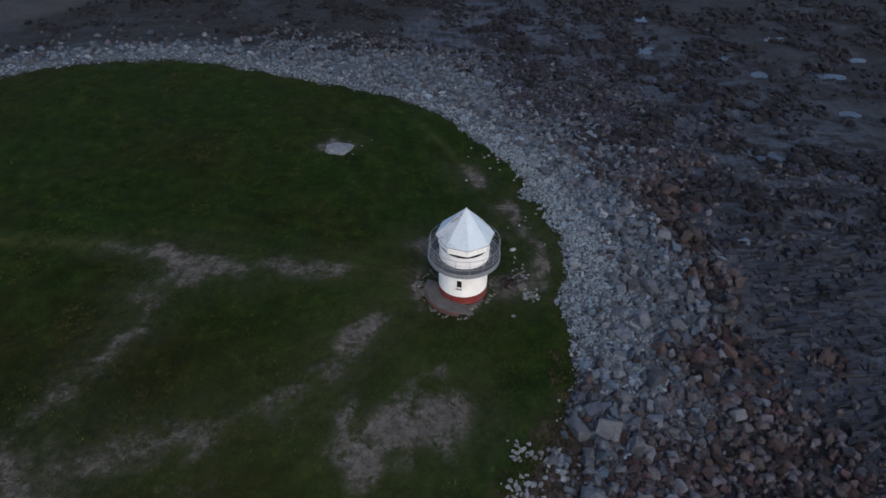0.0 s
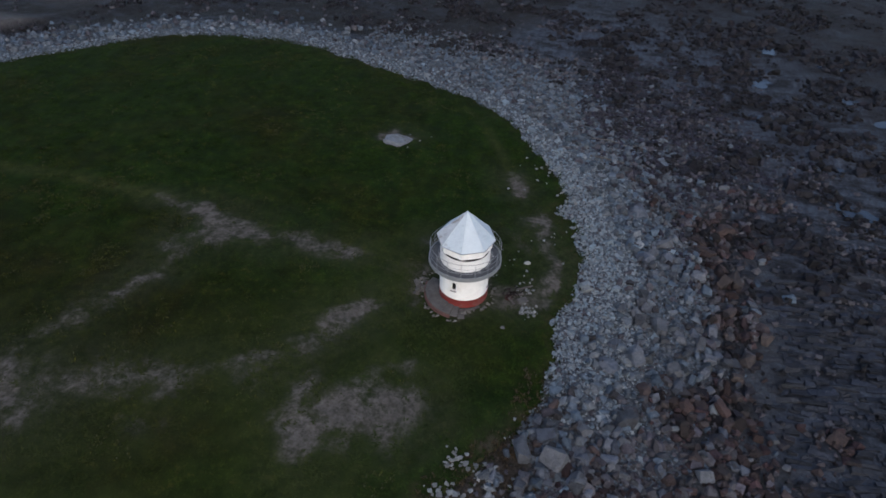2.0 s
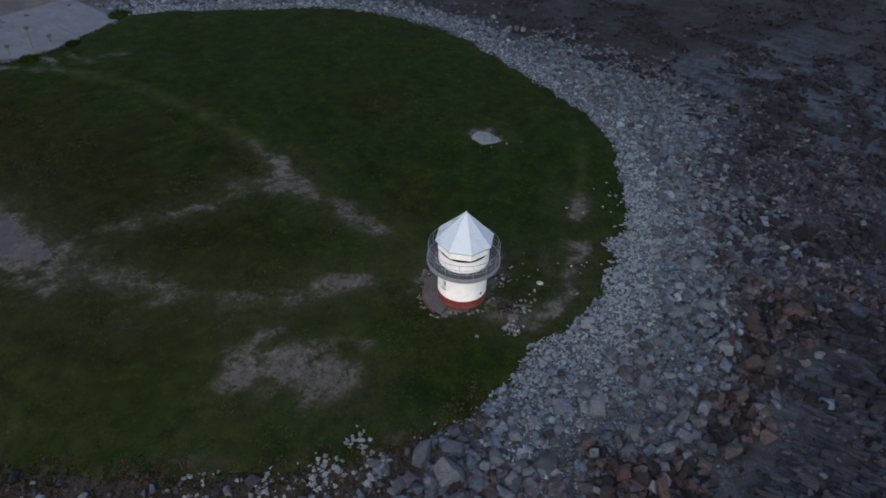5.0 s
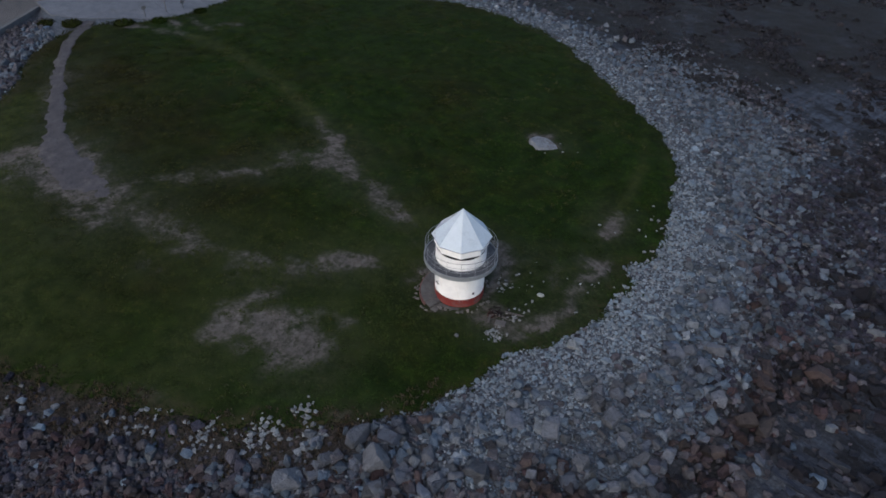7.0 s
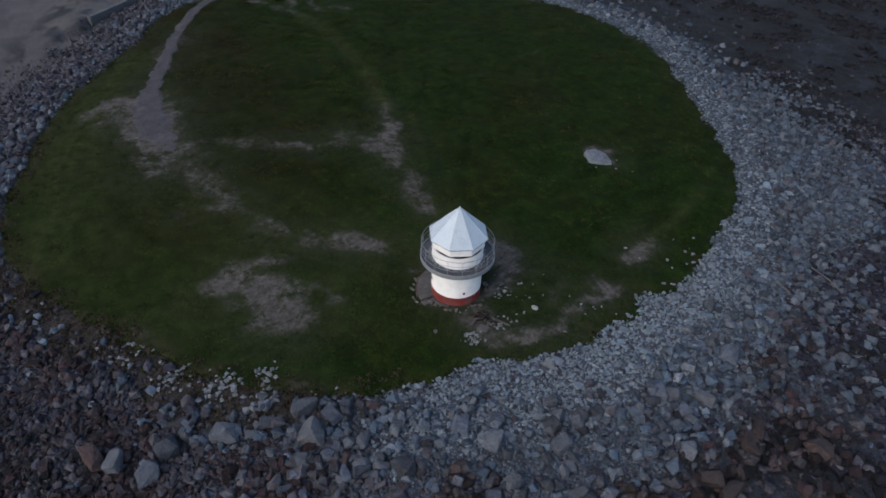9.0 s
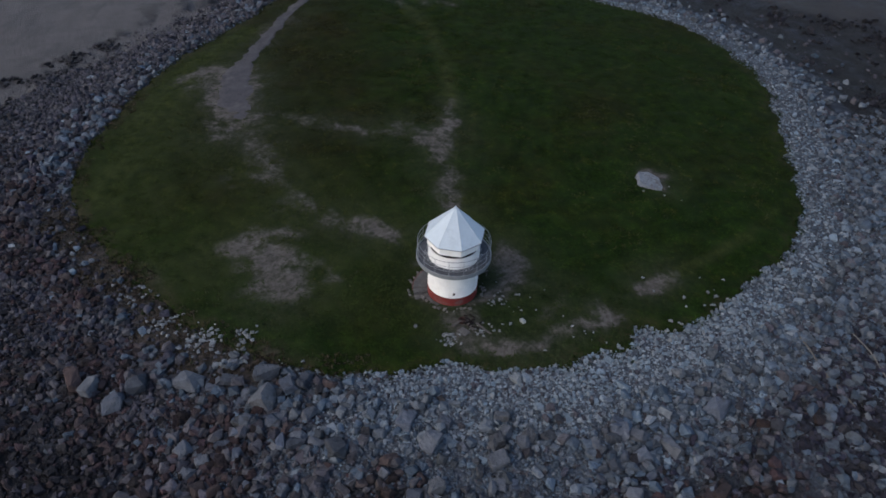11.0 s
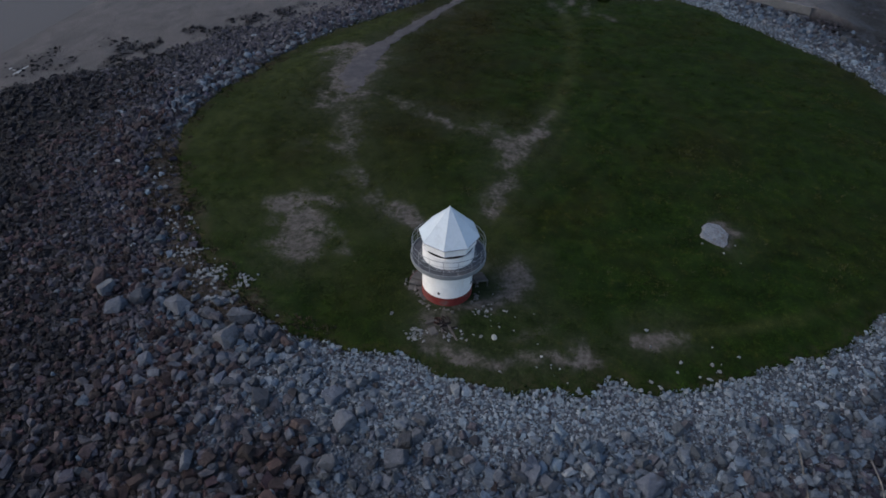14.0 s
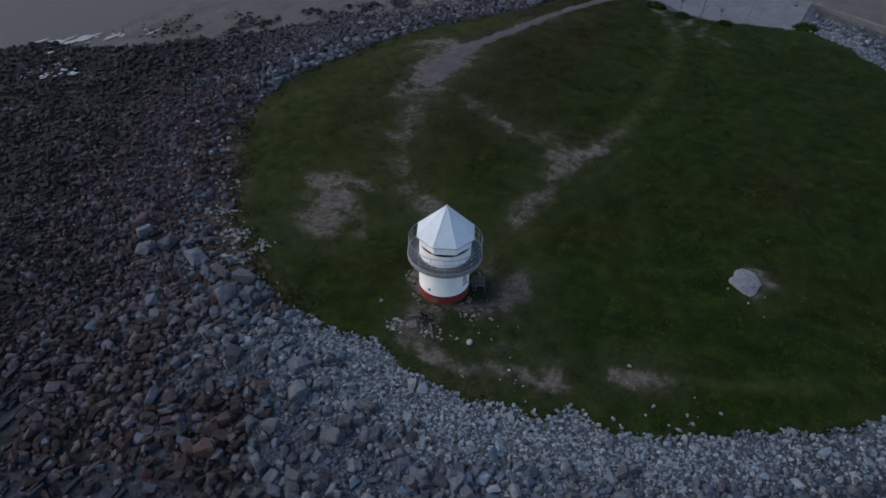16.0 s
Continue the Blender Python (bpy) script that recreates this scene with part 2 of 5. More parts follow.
def ramp(t, fac, stops):
    r = t.nodes.new("ShaderNodeValToRGB")
    while len(r.color_ramp.elements) < len(stops):
        r.color_ramp.elements.new(0.5)
    for e, (p, c) in zip(r.color_ramp.elements, stops):
        e.position, e.color = p, (*c, 1) if len(c) == 3 else c
    t.links.new(fac, r.inputs[0])
    return r.outputs[0]


def mix(t, fac, a, b, how="MIX"):
    n = t.nodes.new("ShaderNodeMix")
    n.data_type, n.blend_type = "RGBA", how
    for socket, v in ((n.inputs[0], fac), (n.inputs[6], a), (n.inputs[7], b)):
        if isinstance(v, (int, float)):
            socket.default_value = v
        elif isinstance(v, tuple):
            socket.default_value = (*v, 1)
        else:
            t.links.new(v, socket)
    return n.outputs[2]


def maths(t, how, a, b=0.5):
    n = t.nodes.new("ShaderNodeMath")
    n.operation = how
    for socket, v in zip(n.inputs, (a, b)):
        if isinstance(v, (int, float)):
            socket.default_value = v
        else:
            t.links.new(v, socket)
    return n.outputs[0]


def mask_of(t, name):
    n = t.nodes.new("ShaderNodeAttribute")
    n.attribute_name = name
    return n.outputs["Fac"]


def bump(t, b, fac, distance, strength=1.0):
    n = add(t, "ShaderNodeBump", Strength=strength, Distance=distance)
    t.links.new(fac, n.inputs["Height"])
    t.links.new(n.outputs[0], b.inputs["Normal"])
    return n


def surface(name, dark, light, scale=3.0, rough=0.85, relief=0.01, random_from=None, spread=0.5, metal=0.0, stain=None):
    """A matt surface: two scales of grain between two colours, relief, and a tone of its own for each piece."""
    m, t, b = nodes_of(name)
    big, mid, fine = noise_of(t, scale), noise_of(t, scale * 2.7, 5, .65), noise_of(t, scale * 9, 4)
    grains = maths(t, "ADD", maths(t, "MULTIPLY", big, 0.4), maths(t, "ADD", maths(t, "MULTIPLY", mid, 0.35), maths(t, "MULTIPLY", fine, 0.25)))
    c = ramp(t, grains, [(0.36, dark), (0.64, light)])
    if stain:
        c = mix(t, ramp(t, noise_of(t, scale * 0.6, 8, 0.7), [(0.55, (0, 0, 0)), (0.68, (1, 1, 1))]), c, stain)
    if random_from:
        if random_from == "island":
            r = t.nodes.new("ShaderNodeNewGeometry").outputs["Random Per Island"]
        else:
            r = t.nodes.new("ShaderNodeObjectInfo").outputs["Random"]
        v = maths(t, "ADD", maths(t, "MULTIPLY", r, 2 * spread), 1 - spread)
        h = t.nodes.new("ShaderNodeHueSaturation")
        t.links.new(c, h.inputs["Color"])
        t.links.new(v, h.inputs["Value"])
        t.links.new(maths(t, "ADD", 0.55, maths(t, "MULTIPLY", maths(t, "FRACT", maths(t, "MULTIPLY", r, 7.3)), 0.75)), h.inputs["Saturation"])
        c = h.outputs[0]
    t.links.new(c, b.inputs["Base Color"])
    b.inputs["Roughness"].default_value, b.inputs["Metallic"].default_value = rough, metal
    b.inputs["Specular IOR Level"].default_value = .12 if rough > .65 else .4
    if relief:
        bump(t, b, maths(t, "ADD", fine, maths(t, "MULTIPLY", mid, 2.0)) if relief >= .02 else fine, relief * (1.8 if relief >= .02 else 1))
    return m


WET_ROCK = surface("wet_rock", (0.0125, 0.0123, 0.0177), (0.033, 0.032, 0.0443), 2.2, .8, .03, "island", .5)
GREY_ROCK = surface("grey_rock", (0.0401, 0.0508, 0.0658), (0.0843, 0.1048, 0.1304), 2.2, .85, .03, "island", .45)
PALE_STONE = surface("pale_stone", (0.0967, 0.1181, 0.1432), (0.1674, 0.2046, 0.2344), 4.0, .85, .02, "island", .24)
BROWN_ROCK = surface("brown_rock", (0.0157, 0.0124, 0.0150), (0.0495, 0.0345, 0.0360), 2.2, .85, .03, "island", .6)
DARK_ROCK = surface("dark_rock", (0.0050, 0.0049, 0.0063), (0.0184, 0.0174, 0.0218), 1.6, .7, .03, "island", .5)
BED_ROCK = surface("bedrock", (0.0095, 0.0112, 0.0160), (0.0285, 0.0330, 0.0440), 1.1, .75, .05, "island", .4)
BOULDER_GREY = surface("boulder_grey", (0.0402, 0.0454, 0.0570), (0.0829, 0.0927, 0.1128), 1.8, .85, .04, "object", .4, stain=(0.036, 0.0365, 0.039))
BOULDER_BROWN = surface("boulder_brown", (0.0223, 0.0173, 0.0181), (0.0553, 0.0404, 0.0384), 1.8, .85, .04, "object", .55, stain=(0.023, 0.0205, 0.0225))
LOOSE_STONE = surface("loose_stone", (0.082, 0.089, 0.096), (0.175, 0.186, 0.192), 3.0, .85, .02, "object", .35)
def wall_paint():
    """Limewashed masonry with rain streaks and flaked patches."""
    m, t, b = nodes_of("white_paint")
    c = ramp(t, noise_of(t, 1.4, 6, .65), [(0.35, (.62, .62, .62)), (0.65, (.73, .73, .72))])
    runs = ramp(t, noise_of(t, 3.2, 6, .7, (1, 1, .16)), [(0.54, (0, 0, 0)), (0.72, (1, 1, 1))])
    c = mix(t, maths(t, "MULTIPLY", runs, .6), c, (.52, .47, .40))
    flakes = ramp(t, noise_of(t, 4.5, 8, .75), [(0.64, (0, 0, 0)), (0.70, (1, 1, 1))])
    c = mix(t, maths(t, "MULTIPLY", flakes, .6), c, (.42, .41, .38))
    t.links.new(c, b.inputs["Base Color"])
    b.inputs["Roughness"].default_value = .75
    b.inputs["Specular IOR Level"].default_value = .2
    bump(t, b, noise_of(t, 7.0, 6, .7), .012)
    return m


WHITE_PAINT = wall_paint()
ROOF_PAINT = surface("roof_paint", (0.334, 0.391, 0.441), (0.39, 0.446, 0.493), 0.9, .5, .003, stain=(0.29, 0.336, 0.376))
ROOF_STAINED = surface("roof_stained", (.30, .31, .32), (.46, .48, .50), 2.2, .6, .01, stain=(.13, .095, .06))
ROOF_SPOTTED = surface("roof_spotted", (0.315, 0.365, 0.41), (0.39, 0.446, 0.493), 2.6, .55, .005, stain=(.22, .225, .225))
RED_PAINT = surface("red_paint", (0.0979, 0.0165, 0.0153), (0.162, 0.0309, 0.0275), 2.0, .7, .01, stain=(0.111, 0.0689, 0.0651))
CONCRETE = surface("concrete", (0.0498, 0.048, 0.048), (0.0898, 0.0865, 0.0842), 1.6, .9, .01, stain=(0.0399, 0.0399, 0.0399))
RUBBLE_GREY = surface("plaster_flakes", (.10, .105, .115), (.26, .27, .28), 6.0, .9, .01, "island", .5)
DECK = surface("deck", (.035, .038, .045), (.08, .085, .095), 2.5, .8, .01)
IRON = surface("grey_iron", (0.13, 0.146, 0.162), (0.243, 0.259, 0.275), 6.0, .55, .002, metal=.3)
# near-black colour that stands in for shade inside the windows and lantern gap
UNLIT_BLACK = surface("unlit_black", (.008, .008, .009), (.02, .02, .02), 3.0, .9, 0)
BLEACHED_WOOD = surface("bleached_wood", (0.070, 0.067, 0.065), (0.125, 0.120, 0.116), 5.0, .9, .01, "object", .3)
WEATHERED_WOOD = surface("weathered_wood", (0.039, 0.0345, 0.0315), (0.078, 0.072, 0.0693), 5.0, .9, .01, "object", .3)
RUST = surface("rusty_iron", (0.018, 0.0095, 0.0085), (0.042, 0.019, 0.016), 6.0, .8, .01)
QUAY = surface("quay_concrete", (0.0619, 0.0682, 0.0809), (0.106, 0.114, 0.13), .5, .9, .01, stain=(0.0682, 0.0718, 0.0751))
WALL_CONCRETE = surface("wall_concrete", (0.0631, 0.0653, 0.0695), (0.101, 0.104, 0.107), .8, .9, .01)
FADED_RED = surface("faded_red_paint", (.052, .036, .034), (.118, .058, .051), 3.0, .85, .015, stain=(.075, .066, .062))
FOAM = surface("foam", (0.154, 0.168, 0.175), (0.28, 0.301, 0.308), 2.0, .7, .02)


PURPLE_ROCK = surface("purple_rock", (0.0247, 0.0240, 0.0292), (0.0702, 0.0676, 0.0793), 2.2, .85, .03, "island", .5)


def grass_material(name, island):
    m, t, b = nodes_of(name)
    if island:
        r = t.nodes.new("ShaderNodeNewGeometry").outputs["Random Per Island"]
    else:
        r = noise_of(t, 7.0, 5, .7)
    base = ramp(t, r, [(0.2, (.0053, .0120, .0021)), (0.5, (.0076, .0166, .0028)), (0.85, (.0108, .0224, .0037))])
    warm = ramp(t, noise_of(t, .11, 7, .7), [(0.47, (0, 0, 0)), (0.66, (1, 1, 1))])
    xyz = t.nodes.new("ShaderNodeSeparateXYZ")
    t.links.new(t.nodes.new("ShaderNodeNewGeometry").outputs["Position"], xyz.inputs[0])
    west = ramp(t, maths(t, "MULTIPLY", maths(t, "ADD", xyz.outputs[0], 20.0), .05), [(0.3, (1, 1, 1)), (0.95, (0, 0, 0))])
    low = ramp(t, maths(t, "MULTIPLY", maths(t, "ADD", xyz.outputs[1], 30.0), .0333), [(0.25, (.35, .35, .35)), (0.5, (1, 1, 1)), (0.78, (1, 1, 1)), (1.0, (.15, .15, .15))])
    dryness = maths(t, "MINIMUM", maths(t, "ADD", maths(t, "MULTIPLY", warm, .55), maths(t, "MULTIPLY", maths(t, "MULTIPLY", west, low), .6)), .92)
    c = mix(t, dryness, base, (.0118, .0106, .0031))
    deep = ramp(t, noise_of(t, .5, 5, .65), [(0.36, (1, 1, 1)), (0.54, (0, 0, 0))])
    c = mix(t, maths(t, "MULTIPLY", deep, .42), c, (.0038, .0076, .0017))
    fleck = ramp(t, noise_of(t, 1.5, 8, .78), [(0.56, (0, 0, 0)), (0.70, (1, 1, 1))])
    some = ramp(t, noise_of(t, .17, 4, .6), [(0.38, (.2, .2, .2)), (0.56, (1, 1, 1))])
    c = mix(t, maths(t, "MULTIPLY", maths(t, "MULTIPLY", fleck, .85), some), c, (.038, .034, .0095))
    tuft = ramp(t, noise_of(t, .95, 7, .72), [(0.34, (.62, .62, .62)), (0.5, (.95, .95, .95)), (0.66, (1.5, 1.42, 1.25))])
    c = mix(t, 1.0, c, tuft, "MULTIPLY")
    thin = mask_of(t, "thin")
    c = mix(t, thin, c, ramp(t, noise_of(t, 2.0, 7, .7), [(0.36, (.0100, .0142, .0060)), (0.64, (.0245, .0275, .0155))]))
    c = mix(t, mask_of(t, "pale_grass"), c, ramp(t, noise_of(t, 1.2, 6, .65), [(0.36, (.0102, .0152, .0044)), (0.64, (.0260, .0315, .0098))]))
    if not island:
        bare = mask_of(t, "bare")
        grain = noise_of(t, 3.0, 9, .75)
        broad = noise_of(t, .55, 9, .72)
        streak = noise_of(t, 1.6, 8, .7)
        blend = maths(t, "ADD", maths(t, "MULTIPLY", grain, .32), maths(t, "ADD", maths(t, "MULTIPLY", broad, .40), maths(t, "MULTIPLY", streak, .28)))
        patchy = ramp(t, maths(t, "ADD", blend, maths(t, "MULTIPLY", bare, .12)), [(0.48, (.05, .05, .05)), (0.62, (.95, .95, .95))])
        k = maths(t, "MINIMUM", maths(t, "MULTIPLY", maths(t, "MULTIPLY", bare, 1.3), patchy), .95)
        soil = ramp(t, maths(t, "ADD", maths(t, "MULTIPLY", grain, .5), maths(t, "MULTIPLY", streak, .5)), [(0.38, (.030, .028, .024)), (0.5, (.056, .051, .046)), (0.64, (.100, .091, .083))])
        c = mix(t, k, c, soil)
        rim = mask_of(t, "rim")
        dry = ramp(t, noise_of(t, 1.8, 6, .7), [(0.4, (.012, .015, .006)), (0.65, (.036, .030, .017))])
        c = mix(t, rim, c, dry)
        bump(t, b, noise_of(t, 9.0, 6, .7), .035, .6)
    if island:
        c = mix(t, 1.0, c, (1.3, 1.3, 1.25), "MULTIPLY")
    t.links.new(c, b.inputs["Base Color"])
    b.inputs["Roughness"].default_value = .9
    b.inputs["Specular IOR Level"].default_value = .05
    return m


TURF = grass_material("turf", False)
BLADES = grass_material("grass_blades", True)


def ground_material():
    m, t, b = nodes_of("shore_ground")
    big = noise_of(t, .35, 8, .65)
    fine = noise_of(t, 4.0, 8, .7)
    strata = noise_of(t, 1.3, 7, .65, (1.6, .35, 1))
    rock = ramp(t, maths(t, "ADD", maths(t, "MULTIPLY", strata, .6), maths(t, "MULTIPLY", fine, .4)), [(0.36, (.0170, .0205, .0285)), (0.52, (.042, .0510, .0690)), (0.68, (.078, .093, .120))])
    far = mask_of(t, "weed")
    black = ramp(t, noise_of(t, .42, 8, .72, (.8, 1.5, 1)), [(0.46, (0, 0, 0)), (0.57, (1, 1, 1))])
    rock = mix(t, maths(t, "MULTIPLY", black, .95), rock, ramp(t, fine, [(0.38, (.0045, .0046, .0058)), (0.66, (.0165, .0165, .020))]))
    cell = add(t, "ShaderNodeTexVoronoi", Scale=5.0)
    cell.feature = "F1"
    pos = t.nodes.new("ShaderNodeNewGeometry")
    t.links.new(pos.outputs["Position"], cell.inputs["Vector"])
    stones = ramp(t, maths(t, "ADD", maths(t, "MULTIPLY", cell.outputs["Distance"], .8), maths(t, "MULTIPLY", fine, .5)), [(0.3, (.100, .112, .133)), (0.75, (.050, .058, .070))])
    c = mix(t, mask_of(t, "shingle"), rock, stones)
    # weed colour, laid also as gap shade among the rusty boulders
    weed = ramp(t, fine, [(0.35, (.0058, .0056, .0062)), (0.6, (.0175, .0160, .0158)), (0.75, (.026, .028, .022))])
    c = mix(t, maths(t, "MULTIPLY", far, ramp(t, big, [(0.34, (.45, .45, .45)), (0.52, (1, 1, 1))])), c, weed)
    earth = ramp(t, fine, [(0.35, (.012, .013, .008)), (0.52, (.036, .029, .023)), (0.7, (.066, .050, .043))])
    c = mix(t, mask_of(t, "earth"), c, earth)
    beach = ramp(t, maths(t, "ADD", maths(t, "MULTIPLY", big, .7), maths(t, "MULTIPLY", fine, .3)), [(0.35, (.060, .057, .058)), (0.65, (.094, .088, .087))])
    damp = ramp(t, noise_of(t, .3, 7, .7, (.5, 1.6, 1)), [(0.5, (0, 0, 0)), (0.6, (1, 1, 1))])
    beach = mix(t, maths(t, "MULTIPLY", damp, .45), beach, (.044, .043, .046))
    c = mix(t, mask_of(t, "sand"), c, beach)
    t.links.new(c, b.inputs["Base Color"])
    b.inputs["Roughness"].default_value = .8
    b.inputs["Specular IOR Level"].default_value = .15
    bump(t, b, maths(t, "ADD", maths(t, "ADD", fine, strata), noise_of(t, 2.2, 6, .75)), .24, 1.0)
    return m


GROUND = ground_material()
GRAVEL = surface("path_gravel", (0.0330, 0.0318, 0.0350), (0.0640, 0.0610, 0.0650), .7, .95, .02, stain=(.075, .069, .069))


def water_material(name, colour, rough, relief, gloss=.5):
    m, t, b = nodes_of(name)
    b.inputs["Base Color"].default_value = (*colour, 1)
    b.inputs["Roughness"].default_value = rough
    b.inputs["IOR"].default_value = 1.33
    b.inputs["Specular IOR Level"].default_value = gloss
    bump(t, b, noise_of(t, 1.2, 5, .6, (1, 2.2, 1)), relief, .6)
    return m


SEA = water_material("sea_water", (.064, .061, .061), .5, .03, .06)
POOL = water_material("pool_water", (.024, .034, .052), .2, .01, .35)


# ---- mesh helpers ----
def mesh_object(name, verts, faces, material, parent=None, label="", flat=True):
    me = bpy.data.meshes.new(name)
    me.from_pydata([tuple(v) for v in verts], [], [tuple(int(i) for i in f) for f in faces])
    me.materials.append(material)
    if not flat:
        me.shade_smooth()
    me.update()
    ob = new(name, me)
    if parent:
        ob.parent = parent
    return tagged(ob, label)


def part(name, bm, material, parent=None, label="", flat=True):
    me = bpy.data.meshes.new(name)
    bmesh.ops.recalc_face_normals(bm, faces=bm.faces)
    bm.to_mesh(me)
    bm.free()
    me.materials.append(material)
    if not flat:
        me.shade_smooth()
    ob = new(name, me)
    if parent:
        ob.parent = parent
    return tagged(ob, label)


def thing(name, place, label, category, group="", kind=""):
    ob = new(name)
    ob.matrix_world = place
    ob.empty_display_size = 0.3
    return tagged(ob, label, category, group, kind)


def big_mesh(name, verts, tris, material, attributes=(), flat=True):
    """A mesh from arrays of vertices and triangles or quads."""
    me = bpy.data.meshes.new(name)
    n, k = tris.shape
    me.vertices.add(len(verts))
    me.vertices.foreach_set("co", np.ascontiguousarray(verts, np.float32).ravel())
    me.loops.add(n * k)
    me.loops.foreach_set("vertex_index", np.ascontiguousarray(tris, np.int32).ravel())
    me.polygons.add(n)
    me.polygons.foreach_set("loop_start", np.arange(0, n * k, k, dtype=np.int32))
    me.update(calc_edges=True)
    me.validate()
    for key, values in attributes:
        me.attributes.new(key, "FLOAT", "POINT").data.foreach_set("value", np.ascontiguousarray(values, np.float32).ravel())
    me.materials.append(material)
    if flat:
        me.shade_flat()
    else:
        me.shade_smooth()
    return new(name, me)


def grid_faces(nx, ny):
    i = np.arange(nx * ny).reshape(nx, ny)
    return np.stack([i[:-1, :-1], i[1:, :-1], i[1:, 1:], i[:-1, 1:]], -1).reshape(-1, 4)


# ---- the ground: one sheet to the horizon ----
def axis(lo, hi, step):
    far = np.cumsum(1.5 * 1.35 ** np.arange(20))
    return np.concatenate([(lo - far)[::-1], np.arange(lo, hi + step / 2, step), hi + far])


gx, gy = axis(-76, 62, 0.4), axis(-66, 84, 0.4)
X, Y = np.meshgrid(gx, gy, indexing="ij")
D = inside(X, Y)
Z = height(X, Y) - 0.35 * smooth(0.05, 0.6, D)
far_off = np.maximum(0, np.maximum(np.maximum(-76 - X, X - 62), np.maximum(-66 - Y, Y - 84)))
Z = Z - 3.0 * smooth(0, 60, far_off)
O = np.maximum(-D, 0)
ragged = (fbm(X / 3, Y / 3, 12) - 0.5) * 6
south = smooth(-10, -18, Y)
north = smooth(26, 36, Y - 2.3 * np.clip(X + 12, 0, 40))
SHINGLE = (1 - smooth(6.5 - 3.5 * north, 15 - 9 * north, O + 1.4 * ragged)) * (1 - .85 * south) * (1 - .4 * smooth(14, 24, Y))
WEED_AND_GAP_SHADE = smooth(9 - 4 * north, 16 - 7 * north, O + ragged) * np.maximum(north, .75 * smooth(26, 44, O + ragged)) + smooth(7, 12, O + ragged) * south * .9
# the rusty term paints shade into boulder gaps; the other is southern weed
WEED_AND_GAP_SHADE = np.maximum(WEED_AND_GAP_SHADE, np.maximum(.9 * rusty(X, Y) * smooth(3, 6, O), smooth(-14, -20, Y) * smooth(8, 12, O)))
EARTH = scrub(X, Y, O)
ground = big_mesh("ground", np.stack([X, Y, Z], -1).reshape(-1, 3), grid_faces(len(gx), len(gy)), GROUND,
                  [("shingle", SHINGLE), ("weed", np.clip(WEED_AND_GAP_SHADE, 0, 1)), ("earth", EARTH), ("sand", sandy(X, Y) * smooth(2, 6, O) * (1 - .9 * ledges(X, Y)))], flat=False)
tagged(ground, "dark bedrock, shingle and wet sand shore sloping to the sea", "ground", kind="structure")

# ---- the turf, with its broken rim ----
tx, ty = np.arange(-59, 9.01, 0.28), np.arange(-28, 37.01, 0.28)
X, Y = np.meshgrid(tx, ty, indexing="ij")
D = inside(X, Y)
slope = np.stack(np.gradient(D, 0.28), -1)
slope /= np.maximum((slope ** 2).sum(-1, keepdims=True), 0.25)
outside = D < 0
shift = np.where(outside[..., None], np.clip(-D[..., None], 0, .5) * slope, 0)
XT, YT = X + shift[..., 0], Y + shift[..., 1]
ZT = height(np.where(outside, XT, X), np.where(outside, YT, Y)) + 0.03 + 0.16 * (fbm(X / .9, Y / .9, 21) - .5) * smooth(0, 1, D) * (1 - smooth(4.5, 2.5, np.hypot(X, Y)))
ZT = np.where(outside, ZT - 0.22, ZT)
F = grid_faces(len(tx), len(ty))
keep = (D.ravel()[F] > 0).any(1)
F = F[keep]
used = np.unique(F)
renumber = np.full(D.size, -1)
renumber[used] = np.arange(len(used))
bare = np.clip(worn(X, Y), 0, 1)
rim_mask = (1 - smooth(.1, 1.3, D + (fbm(X / 1.1, Y / 1.1, 31) - .5) * 1.6)) * (.6 + .4 * smooth(-8, -14, Y))
turf = big_mesh("grass_field", np.stack([XT, YT, ZT], -1).reshape(-1, 3)[used], renumber[F], TURF, [("bare", bare.ravel()[used]), ("rim", rim_mask.ravel()[used]), ("thin", thinned(X, Y).ravel()[used]), ("pale_grass", paler_grass(X, Y).ravel()[used])], flat=False)
tagged(turf, "dark green rough grass mound with worn bare soil trails", "grass", kind="structure")


